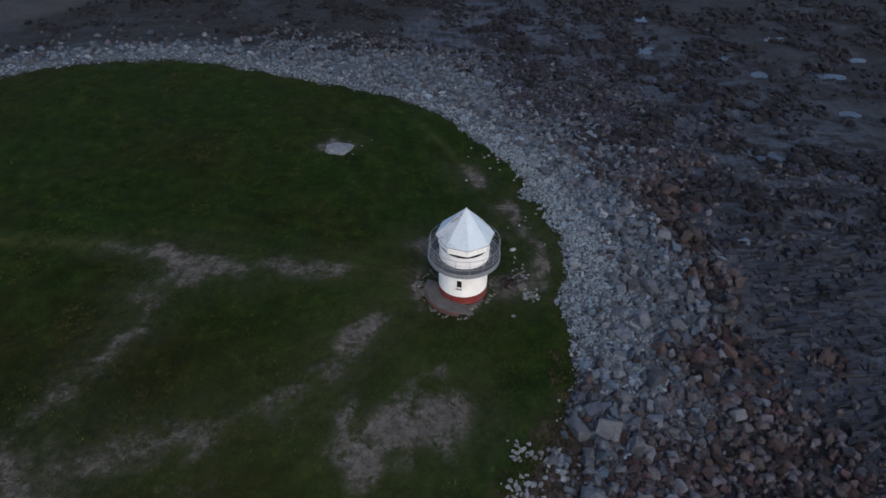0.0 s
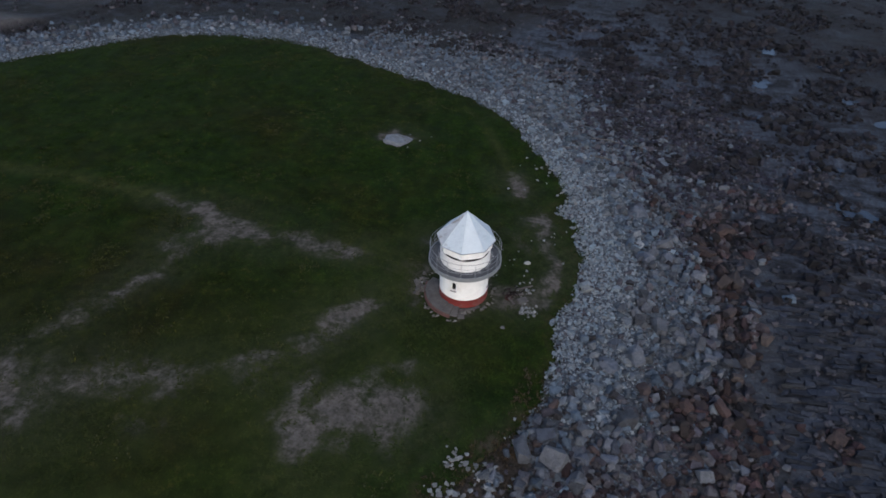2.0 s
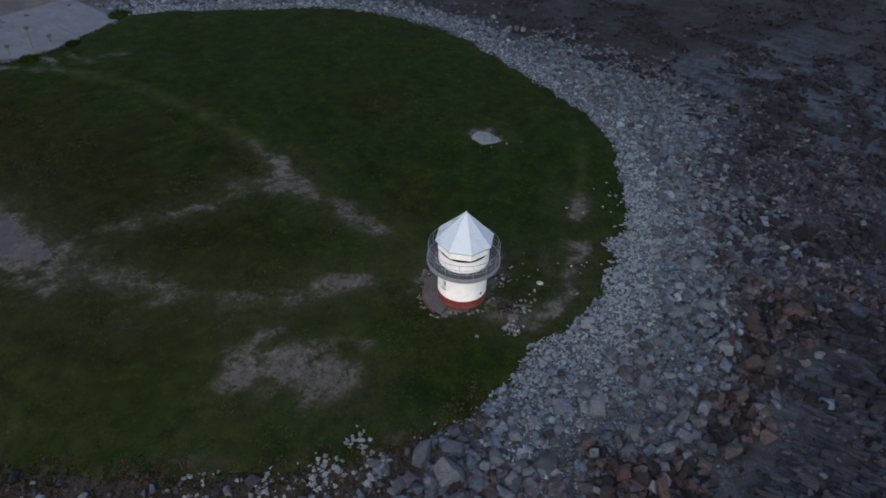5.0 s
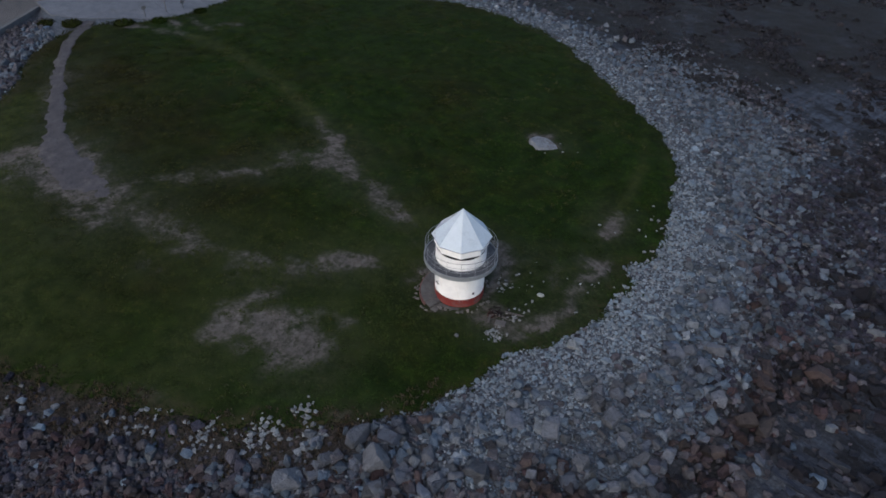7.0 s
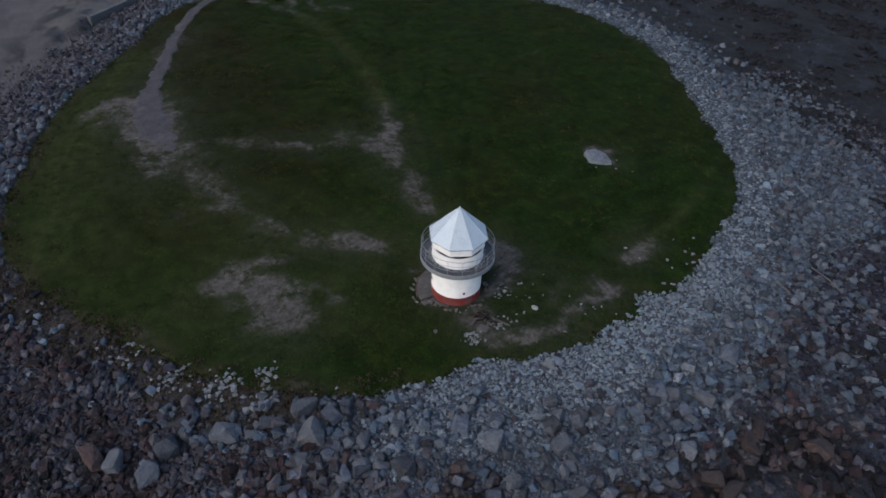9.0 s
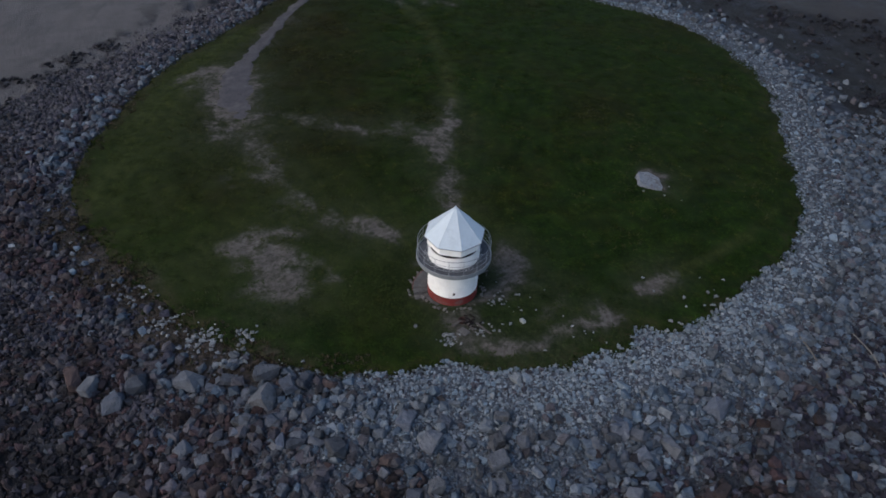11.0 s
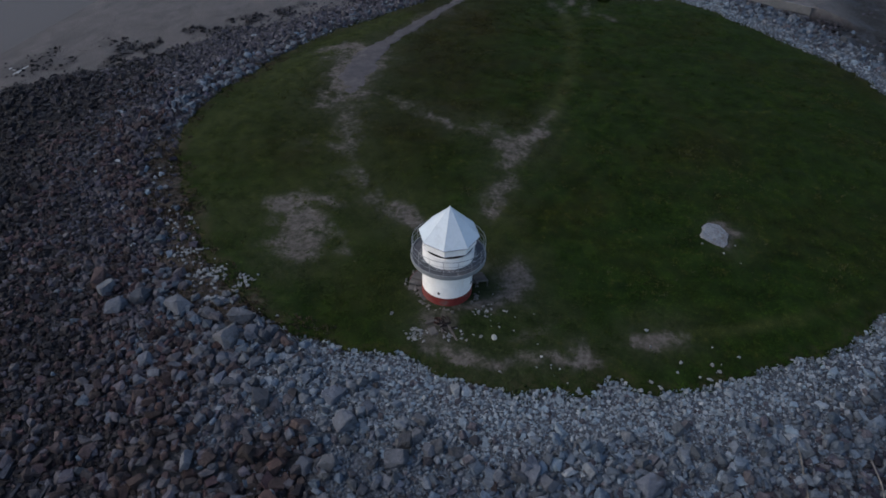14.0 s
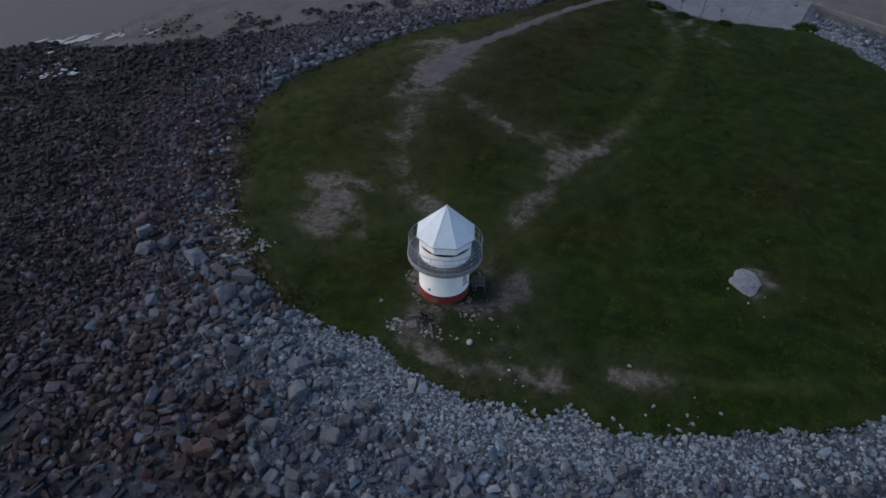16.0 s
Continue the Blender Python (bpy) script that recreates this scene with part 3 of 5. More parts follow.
# ---- the gravel path ----
def draped_path(name, line, label, material, lift=0.05):
    line = np.array(line, float)
    s = np.linspace(0, len(line) - 1, 20 * (len(line) - 1) + 1)
    def curve(v):
        i = np.clip(s.astype(int), 0, len(line) - 2)
        k = s - i
        a, b, c, d = v[np.maximum(i - 1, 0)], v[i], v[i + 1], v[np.minimum(i + 2, len(line) - 1)]
        return .5 * (2 * b + (c - a) * k + (2 * a - 5 * b + 4 * c - d) * k ** 2 + (3 * b - a - 3 * c + d) * k ** 3)
    x, y, w = (curve(line[:, n]) for n in range(3))
    dx, dy = np.gradient(x), np.gradient(y)
    n = np.hypot(dx, dy)
    nx, ny = -dy / n, dx / n
    across = np.linspace(-1, 1, 25)
    wl, wr = (w * (1 + .6 * (fbm(x / 1.3 + q, y / 1.3, 40 + q) - .5)) for q in (0, 7))
    half = np.where(across[None] < 0, wl[:, None], wr[:, None])
    px, py = x[:, None] + nx[:, None] * half * across, y[:, None] + ny[:, None] * half * across
    fray = smooth(.5, 1.0, np.abs(across)[None] + .9 * (fbm(px / .8, py / .8, 118) - .5)) + smooth(.8, 1.0, s / s[-1])[:, None] * (.3 + fbm(px / .7, py / .7, 119))
    pz = height(px, py) + 0.03 + np.where(np.abs(across) > .99, -.08, lift) - .13 * np.clip(fray, 0, 1)
    ob = big_mesh(name, np.stack([px, py, pz], -1).reshape(-1, 3), grid_faces(len(s), 25), material, flat=False)
    return tagged(ob, label, "path", kind="structure")


draped_path("footpath", [(-57.4, -5.2, .9), (-56.2, -5.9, .9), (-52.4, -8.5, .8), (-46.3, -11.1, .85), (-40, -12.9, .9), (-35, -14.4, 1.05), (-31, -15.3, 1.5), (-27.5, -15.2, 1.7), (-24.8, -14.7, 1.5), (-22.6, -14.2, 1.0), (-20.6, -13.8, .4)],
            "pale worn gravel footpath widening across the grass", GRAVEL)


# ---- sea and pools ----
def blob(rx, ry, n, seed, rough=.35):
    a = np.linspace(0, 2 * np.pi, n, endpoint=False)
    r = 1 + rough * (2 * fbm(np.cos(a) * 1.7 + seed * 3.1, np.sin(a) * 1.7, seed) - 1) * 1.6
    return rx * r * np.cos(a), ry * r * np.sin(a)


sx, sy = np.array([-1400, -300, -120, -60, -30, 0, 30, 90, 300, 1400.0]), np.array([-1400, -300, -120, -80, -60, -40.0])
XS, YS = np.meshgrid(sx, sy, indexing="ij")
sea = big_mesh("sea", np.stack([XS, YS, np.full_like(XS, -1.95)], -1).reshape(-1, 3), grid_faces(len(sx), len(sy)), SEA)
tagged(sea, "calm grey sea water lapping at the dark rocks", "sea", kind="structure")

for k, (px, py, a, b) in enumerate(POOLS):
    bx, by = blob(a * .95, b * .95, 26, k + 1, .5)
    ca_, sa_ = math.cos(-.15 * (k % 3)), math.sin(-.15 * (k % 3))
    z = float(height(px, py)) + .2
    pool = mesh_object("tide_pool", [(px + ca_ * u - sa_ * v, py + sa_ * u + ca_ * v, z) for u, v in zip(bx, by)], [range(26)], POOL)
    tagged(pool, "shallow tide pool reflecting the sky between dark rocks", "tide pool", "tide pools", "structure")

# surf between the rocks at the water's edge
fv, ff = [], []
frng = np.random.default_rng(5)
SURF = [(-16.2, -52.9, 1.7, .5), (-14.6, -54.2, 1.2, .45), (-12.6, -55.6, 1.4, .5), (-8.9, -46.9, .9, .45), (-9.3, -45.5, .8, .35), (-10.3, -48.6, .5, .3), (-7.2, -48.4, .6, .4), (-11.5, -51.2, .5, .25), (-18.2, -50.6, .9, .2), (-21.8, -47.9, 1.2, .18)]
for k in range(44):
    if k < len(SURF):
        cx, cy, ra, rb = SURF[k]
    else:
        cx, cy, ra, rb = SURF[frng.integers(0, len(SURF))]
        cx, cy, ra, rb = cx + 1.1 * frng.standard_normal(), cy + .7 * frng.standard_normal(), .12 + .25 * frng.random(), .08 + .12 * frng.random()
    bx, by = blob(ra, rb, 18, k, .9)
    z = max(float(height(cx, cy)) + .12, -1.92)
    s = len(fv)
    fv += [(cx + u, cy + v, z) for u, v in zip(bx, by)] + [(cx, cy, z + .05)]
    ff += [(s + i, s + (i + 1) % 18, s + 18) for i in range(18)]
tagged(mesh_object("surf", fv, ff, FOAM, flat=False), "white surf foam among rocks at the water's edge", "foam", kind="stuff")


# ---- rocks ----
def rock_shapes(count, seed, flat=.55, chipped=2, jitter=.3, chip=.35):
    """Broken blocks: hulls of a skewed box with chipped corners, one unit long."""
    r = np.random.default_rng(seed)
    shapes = []
    corners = np.array([(i, j, k) for i in (-1, 1) for j in (-1, 1) for k in (-1, 1)], float)
    for _ in range(count):
        bm = bmesh.new()
        p = corners + jitter * r.standard_normal((8, 3))
        p[corners[:, 2] > 0, :2] *= r.uniform(.62, .95)
        chips = []
        for c in p:
            for _ in range(chipped):
                q = c.copy()
                q[r.integers(0, 3)] *= r.uniform(chip, .5 + .5 * max(chip, .7))
                q[r.integers(0, 3)] *= r.uniform(.75, 1.0)
                chips.append(q)
        p = np.array(chips) * (.5, .5 * r.uniform(.5, .95), .5 * flat * r.uniform(.7, 1.3))
        for q in p:
            bm.verts.new(q)
        hull = bmesh.ops.convex_hull(bm, input=bm.verts)
        bmesh.ops.delete(bm, geom=list({g for g in hull["geom_interior"] + hull["geom_unused"] if isinstance(g, bmesh.types.BMVert)}), context="VERTS")
        bmesh.ops.triangulate(bm, faces=bm.faces)
        bmesh.ops.recalc_face_normals(bm, faces=bm.faces)
        bm.verts.index_update()
        shapes.append((np.array([v.co[:] for v in bm.verts]), np.array([[v.index for v in f.verts] for f in bm.faces])))
        bm.free()
    return shapes


def rotations(n, r, tilt):
    """Random turns about z with a little tilt."""
    a, b, c = r.random(n) * 2 * np.pi, r.standard_normal(n) * tilt, r.standard_normal(n) * tilt
    ca_, sa_, cb, sb, cc, sc = np.cos(a), np.sin(a), np.cos(b), np.sin(b), np.cos(c), np.sin(c)
    m = np.empty((n, 3, 3))
    m[:, 0] = np.stack([ca_ * cb, ca_ * sb * sc - sa_ * cc, ca_ * sb * cc + sa_ * sc], -1)
    m[:, 1] = np.stack([sa_ * cb, sa_ * sb * sc + ca_ * cc, sa_ * sb * cc - ca_ * sc], -1)
    m[:, 2] = np.stack([-sb, cb * sc, cb * cc], -1)
    return m


def scatter(name, x, y, size, shapes, material, seed, label, tilt=.25, sink=.36, category="stones"):
    """Many stones joined into one mesh."""
    r = np.random.default_rng(seed)
    z = height(x, y)
    which, turn = r.integers(0, len(shapes), len(x)), rotations(len(x), r, tilt)
    vs, fs, base = [], [], 0
    for k, (v, f) in enumerate(shapes):
        at = np.flatnonzero(which == k)
        if not len(at):
            continue
        w = np.einsum("nij,vj->nvi", turn[at], v) * size[at, None, None]
        w += np.stack([x[at], y[at], z[at] - v[:, 2].min() * size[at] * (1 - 2 * sink)], -1)[:, None]
        vs.append(w.reshape(-1, 3))
        fs.append((f[None] + (base + len(v) * np.arange(len(at)))[:, None, None]).reshape(-1, 3))
        base += len(v) * len(at)
    ob = big_mesh(name, np.concatenate(vs), np.concatenate(fs), material)
    return tagged(ob, label, category, kind="stuff")


def sample(n, x0, x1, y0, y1, chance, seed):
    """Random places in a rectangle, kept with the given chance of (x, y, metres outside)."""
    r = np.random.default_rng(seed)
    x, y = x0 + (x1 - x0) * r.random(n), y0 + (y1 - y0) * r.random(n)
    o = -inside(x, y)
    k = r.random(n) < chance(x, y, o)
    return x[k], y[k], o[k]


SMALL, MIDDLE, LARGE = rock_shapes(16, 1, .6, 1), rock_shapes(20, 2, .66, 3, .26, .45), rock_shapes(18, 3, .7, 4, .22, .45)
SLABS = rock_shapes(12, 4, .26, 2, .28, .6)


def south_of(y):
    return smooth(0, -9, y)


def northern(x, y):
    return smooth(26, 36, y - 2.3 * np.clip(x + 12, 0, 40))


def quay_free(x, y):
    return (1 - smooth(-52.5, -53.5, x) * smooth(-9.5, -8.5, y) * smooth(14.5, 13.5, y)) * (1 - smooth(-1, 0, wall_line(y) - x))


# fine pale shingle along the top of the beach
x, y, o = sample(430000, -62, 16, -36, 46, lambda x, y, o: (o > -.25) * (1 - smooth(2.8 - 1.0 * smooth(18, 26, y), 7.0 - 2.5 * smooth(18, 26, y), o + 3 * (fbm(x / 3, y / 3, 51) - .5))) * (1 - smooth(-6, -9.5, y) * (1 - .12 * smooth(-28, -36, x))) * (1 - .5 * smooth(-12, -22, x)) * quay_free(x, y), 11)
size = .075 + .22 * np.random.default_rng(12).random(len(x)) ** 3
dull = np.random.default_rng(14).random(len(x)) < .12 + .5 * smooth(14, 24, y) + .3 * smooth(2.5, 6, o)
scatter("shingle", x[~dull], y[~dull], size[~dull], SMALL, PALE_STONE, 13, "pale grey shingle banked along the edge of the grass")
scatter("dull_shingle", x[dull], y[dull], size[dull], SMALL, GREY_ROCK, 17, "blue-grey shingle mixed into the pale bank")
# pale flat cobbles
x, y, o = sample(22000, -62, 20, -40, 48, lambda x, y, o: (o > .1) * (1 - smooth(4, 8, o)) * (.42 - .36 * south_of(y)) * (.2 + .8 * smooth(.8, 3, o)) * (1 - .6 * smooth(14, 24, y)) * quay_free(x, y), 14)
scatter("cobbles", x, y, .24 + .5 * np.random.default_rng(15).random(len(x)) ** 2, SLABS, PALE_STONE, 16, "pale grey flat angular cobbles on the beach", tilt=.2, sink=.2)
# blue-grey cobbles running down to the flats in the north-east
x, y, o = sample(190000, -20, 36, -4, 58, lambda x, y, o: smooth(2.5, 6, o) * (1 - smooth(6 + 2 * smooth(0, 8, x), 18 + 8 * smooth(0, 8, x), o + 6 * (fbm(x / 4, y / 4, 59) - .5))) * np.maximum(smooth(9, 16, y - .9 * np.clip(o - 8, -4, 9)), .8 * smooth(2, 8, y) * smooth(9, 6, o)) * (1 - .85 * rusty(x, y)) * (1 - .6 * smooth(-4, -16, x)) * (1 - .8 * smooth(6.5, 9.5, o) * smooth(19, 14, y)) * (1 - .8 * smooth(7, 11, o) * smooth(.52, .42, fbm(x / 2.6, y / 1.5, 115))), 81)
size = .11 + .4 * np.random.default_rng(82).random(len(x)) ** 3
dull = np.random.default_rng(83).random(len(x)) < .15 + .5 * smooth(8, 18, o)
murky = np.random.default_rng(124).random(len(x)) < .72 * smooth(5, 8.5, o + 3 * (fbm(x / 2.5, y / 2.5, 125) - .5)) * smooth(2, 7, x)
scatter("murky_cobbles", x[murky], y[murky], size[murky] * 1.15, SMALL, WET_ROCK, 126, "dark blue-black cobbles low on the eastern beach", tilt=.35)
dull, x, y, size = dull[~murky], x[~murky], y[~murky], size[~murky]
scatter("blue_cobbles", x[~dull], y[~dull], size[~dull], SMALL, GREY_ROCK, 83, "blue-grey cobbles spread towards the rocky flats", tilt=.3)
scatter("dull_cobbles", x[dull], y[dull], size[dull], SMALL, PURPLE_ROCK, 89, "dull grey cobbles among the blue ones", tilt=.3)
# grey stones, bluer and drier near the grass, purple lower down
x, y, o = sample(105000, -64, 34, -44, 52, lambda x, y, o: (o > .2 + 2.2 * (1 - south_of(y))) * (1 - smooth(8, 13, o + 5 * (fbm(x / 4, y / 4, 52) - .5))) * (.35 + .5 * south_of(y)) * (1 - .75 * smooth(3.5, 9, o) * south_of(y)) * (1 - .85 * smooth(7, 10, o) * smooth(17, 10, y) * smooth(-14, -10, y)) * (1 - .85 * scrub(x, y, o)) * (1 - .7 * rusty(x, y)) * (1 - .9 * northern(x, y) * smooth(4, 7, o)) * quay_free(x, y), 17)
stone_size = (.2 + .48 * np.random.default_rng(18).random(len(x)) ** 2.2) * (1 - .4 * smooth(-13, -18, y) * smooth(3, 8, o))
wet = np.random.default_rng(16).random(len(x)) < smooth(-5, -11, y) * (.1 + .8 * smooth(1.5, 5.5, o)) + .12 + .6 * smooth(6, -3, x) * smooth(-11, -16, y)
black = wet & (np.random.default_rng(13).random(len(x)) < .65 * smooth(7, -2, x) * smooth(-10, -15, y) * smooth(-34, -22, x))
wet = wet & ~black
black = black & (np.random.default_rng(15).random(len(x)) < .35 + .65 * np.maximum(smooth(2.5, 5, o), smooth(-20, -12, x)))
russet = (wet | black) & (np.random.default_rng(117).random(len(x)) < .8 * smooth(-24, -14, x) * smooth(-9, -14, y) * smooth(1.2, 3, o) * smooth(.4, .54, fbm(x / 3, y / 3, 116)))
wet, black = wet & ~russet, black & ~russet
scatter("russet_stones", x[russet], y[russet], stone_size[russet], MIDDLE, BROWN_ROCK, 118, "brown-stained stones in bands on the southern shore", tilt=.4, sink=.25)
scatter("wet_stones", x[black], y[black], stone_size[black], MIDDLE, WET_ROCK, 31, "dark wet stones on the southern shore", tilt=.4, sink=.28)
scatter("grey_stones", x[~wet & ~black & ~russet], y[~wet & ~black & ~russet], stone_size[~wet & ~black & ~russet], MIDDLE, GREY_ROCK, 19, "grey broken stones covering the beach", tilt=.4, sink=.2)
scatter("purple_stones", x[wet], y[wet], stone_size[wet], MIDDLE, PURPLE_ROCK, 18, "dull purple-grey stones on the lower shore", tilt=.4, sink=.2)
# rubble between the boulders, in a darker colour that deepens the gap shade
x, y, o = sample(100000, -50, 30, -42, 34, lambda x, y, o: (o > .1) * (1 - smooth(8, 12, o)) * (.3 + .6 * south_of(y)) * (1 - .6 * smooth(5, 10, o) * south_of(y)) * (1 - .9 * smooth(7, 10, o) * smooth(17, 10, y)) * (1 - .7 * scrub(x, y, o)) * smooth(.34, .5, fbm(x / 1.8, y / 1.8, 103)) * quay_free(x, y), 71)
scatter("rubble", x, y, .09 + .22 * np.random.default_rng(72).random(len(x)) ** 2, SMALL, PURPLE_ROCK, 73, "small broken stones between the boulders, darkened for gap shade", tilt=.4)
# brown stones lower down, in clusters
x, y, o = sample(70000, -40, 40, -48, 30, lambda x, y, o: smooth(3.5, 6.5, o) * np.maximum(.7 * rusty(x, y), .9 * smooth(-5, -10, y) * smooth(2.5, 6.5, o) * smooth(17, 12, o) * smooth(-8, 2, x) * smooth(.28, .46, fbm(x / 3, y / 3, 55))), 20)
size = (.16 + .55 * np.random.default_rng(21).random(len(x)) ** 2.2) * (1 - .3 * smooth(-16, -22, y))
dull = np.random.default_rng(23).random(len(x)) < .48
scatter("brown_stones", x[~dull], y[~dull], size[~dull], MIDDLE, BROWN_ROCK, 22, "rusty brown broken stones low on the beach", tilt=.4, sink=.28)
scatter("dull_stones", x[dull], y[dull], size[dull], MIDDLE, PURPLE_ROCK, 24, "dull purple-grey stones among the rusty ones", tilt=.4, sink=.28)
# a streak of fine gravel among the boulders
x, y, o = sample(60000, 5, 22, -20, 14, lambda x, y, o: smooth(3.5, 5.5, o) * (1 - smooth(7 - 1.0 * smooth(2, 8, y), 10 - 2 * smooth(2, 8, y), o + 5 * (fbm(x / 3, y / 3, 77) - .5))) * smooth(-20, -15, y) * smooth(14, 9, y) * smooth(.36, .5, fbm(x / 2, y / 2, 104)) * (1 - .8 * rusty(x, y)), 78)
scatter("gravel_streak", x, y, .07 + .16 * np.random.default_rng(79).random(len(x)) ** 3, SMALL, GREY_ROCK, 80, "fine blue-grey gravel washed between the boulders")
# small stones of the southern shore: purple near the grass, black with weed lower down
x, y, o = sample(95000, -50, 18, -66, -12, lambda x, y, o: smooth(1.5, 5, o) * (1 - smooth(.02, .25, sandy(x, y))) * (1 - .9 * scrub(x, y, o)) * (.75 - .3 * smooth(10, 20, o)), 84)
low = np.random.default_rng(87).random(len(x)) < smooth(4, 8.5, o + 5 * (fbm(x / 5, y / 5, 105) - .5)) * smooth(-30, -16, x)
size = .11 + .42 * np.random.default_rng(85).random(len(x)) ** 2.8
rust = (np.random.default_rng(120).random(len(x)) < .7 * smooth(-26, -14, x) * smooth(14, 8, o) * smooth(.42, .56, fbm(x / 3, y / 3, 116)))
scatter("russet_pebbles", x[rust], y[rust], size[rust], SMALL, BROWN_ROCK, 121, "small brown-stained stones along the southern shore", tilt=.35)
pale = ~rust & (np.random.default_rng(122).random(len(x)) < .55 * smooth(-16, -24, x) * smooth(4.5, 1.5, o))
scatter("pale_pebbles", x[pale], y[pale], size[pale], SMALL, GREY_ROCK, 123, "blue-grey stones below the southern edge of the grass", tilt=.35)
low, x, y, size = low[~rust & ~pale], x[~rust & ~pale], y[~rust & ~pale], size[~rust & ~pale]
scatter("weedy_stones", x[low], y[low], size[low], SMALL, DARK_ROCK, 86, "black weedy stones along the low southern shore")
scatter("shore_stones", x[~low], y[~low], size[~low], SMALL, PURPLE_ROCK, 88, "purple-grey stones along the southern shore", tilt=.35)
# rocks standing out of the sand at its edge
x, y, o = sample(60000, -56, 0, -66, -20, lambda x, y, o: smooth(-.5, 1, beach_depth(x, y)) * np.maximum(smooth(5, 1, beach_depth(x, y)) * smooth(.46, .58, fbm(x / 2.4, y / 1.6, 106)), .45 * ledges(x, y)) * smooth(3, 6, o) * (x > wall_line(y) + 1), 107)
scatter("tide_rocks", x, y, .12 + .38 * np.random.default_rng(108).random(len(x)) ** 2.5, SMALL, DARK_ROCK, 109, "dark wet rocks scattered along the edge of the sand")
# dark rubble on the flats, in clusters
x, y, o = sample(190000, -66, 60, -56, 84, lambda x, y, o: smooth(7, 12, o) * (1 - .85 * smooth(9.5, 12, o) * smooth(12, 5, y) * smooth(-32, -24, y) * smooth(4, 9, x)) * (1 - .75 * smooth(22, 44, o)) * smooth(.47, .6, fbm(x / 3.4, y / 2.2, 56)) * (1 - .55 * smooth(25, 17, o) * smooth(20, 26, y)) * (1 - smooth(.02, .3, sandy(x, y))) * quay_free(x, y), 23)
scatter("dark_stones", x, y, .13 + .65 * np.random.default_rng(24).random(len(x)) ** 3, SMALL, DARK_ROCK, 25, "dark weed-covered stones on the rocky flats", tilt=.35)
x, y, o = sample(56000, -66, 56, -50, 60, lambda x, y, o: smooth(7, 12, o) * (1 - smooth(20, 34, o)) * smooth(.42, .6, fbm(x / 4, y / 4, 57)) * (1 - smooth(.02, .3, sandy(x, y))) * (1 - .7 * smooth(8, 0, y)) * (1 - .85 * northern(x, y)), 26)
scatter("flat_rubble", x, y, .13 + .4 * np.random.default_rng(27).random(len(x)) ** 2.5, SMALL, PURPLE_ROCK, 28, "small grey rubble lying on the rocky flats", tilt=.35)
# jointed bedrock pavement, all dipping the same way
prng = np.random.default_rng(29)
pu, pv = np.meshgrid(np.arange(-60, 60, 1.15), np.arange(-60, 60, .31), indexing="ij")
pu = (pu + .55 * (np.floor(pv / .31) % 2) + .4 * prng.standard_normal(pu.shape)).ravel()
pv = (pv + .11 * prng.standard_normal(pv.shape)).ravel()
pa = radians(6)
x, y = 26 + pu * math.cos(pa) - pv * math.sin(pa), pu * math.sin(pa) + pv * math.cos(pa)
y = y + .5 * np.sin(x / 4)
o = -inside(x, y)
k = prng.random(len(x)) < smooth(10, 14, o + 3 * (fbm(x / 4, y / 4, 58) - .5)) * smooth(.3, .44, fbm(x / 6, y / 6, 60)) * smooth(13, 6, y) * smooth(-22, -14, y) * (x > 4) * (1 - smooth(52, 60, x)) * (1 - rusty(x, y)) * .88
x, y = x[k], y[k]
n = len(x)
long, wide, tall = .2 + .7 * prng.random(n) ** 1.6, .08 + .10 * prng.random(n), .02 + .07 * prng.random(n) + .30 * smooth(.5, .75, fbm(x / 2.5, y / 1.6, 63))
turn = pa + .10 * prng.standard_normal(n)
pz = height(x, y)
corner = np.array([(-1, -1, -1), (1, -1, -1), (1, 1, -1), (-1, 1, -1), (-1, -1, 1), (1, -1, 1), (1, 1, 1), (-1, 1, 1)], float)
block = corner[None] * np.stack([long, wide, np.full(n, .15)], -1)[:, None]
block[:, 4:, :2] *= .93
block += .045 * prng.standard_normal((n, 8, 3))
block[:, 4:, 2] += (tall - .1)[:, None] + .02 * corner[None, 4:, 1] + .04 * prng.standard_normal((n, 1)) * corner[None, 4:, 0]
ct, st = np.cos(turn)[:, None], np.sin(turn)[:, None]
block = np.stack([x[:, None] + ct * block[..., 0] - st * block[..., 1], y[:, None] + st * block[..., 0] + ct * block[..., 1], pz[:, None] + block[..., 2]], -1)
quads = np.array([(3, 2, 1, 0), (4, 5, 6, 7), (0, 1, 5, 4), (1, 2, 6, 5), (2, 3, 7, 6), (3, 0, 4, 7)])
tagged(big_mesh("bedrock_pavement", block.reshape(-1, 3), (quads[None] + 8 * np.arange(n)[:, None, None]).reshape(-1, 4), BED_ROCK), "dark jointed bedrock pavement split by parallel cracks", "rock", kind="stuff")
# dark outcrops on the flats
x, y, o = sample(9000, 4, 60, 6, 70, lambda x, y, o: smooth(8, 13, o) * smooth(.53, .63, fbm(x / 4, y / 4, 64)) * (1 - .7 * smooth(25, 17, o) * smooth(22, 28, y)), 87)
scatter("outcrops", x, y, .35 + .75 * np.random.default_rng(88).random(len(x)) ** 2, LARGE, DARK_ROCK, 89, "dark weedy outcrops clustered on the rocky flats", category="rocks")

# single boulders
BOULDERS = []
for k, (v, f) in enumerate(rock_shapes(14, 6, .72, 5, .22, .45)):
    for tone, material in (("grey", BOULDER_GREY), ("brown", BOULDER_BROWN)):
        me = bpy.data.meshes.new("boulder")
        me.from_pydata(v.tolist(), [], f.tolist())
        me.materials.append(material)
        BOULDERS.append((tone, me, -v[:, 2].min()))
brng = np.random.default_rng(34)


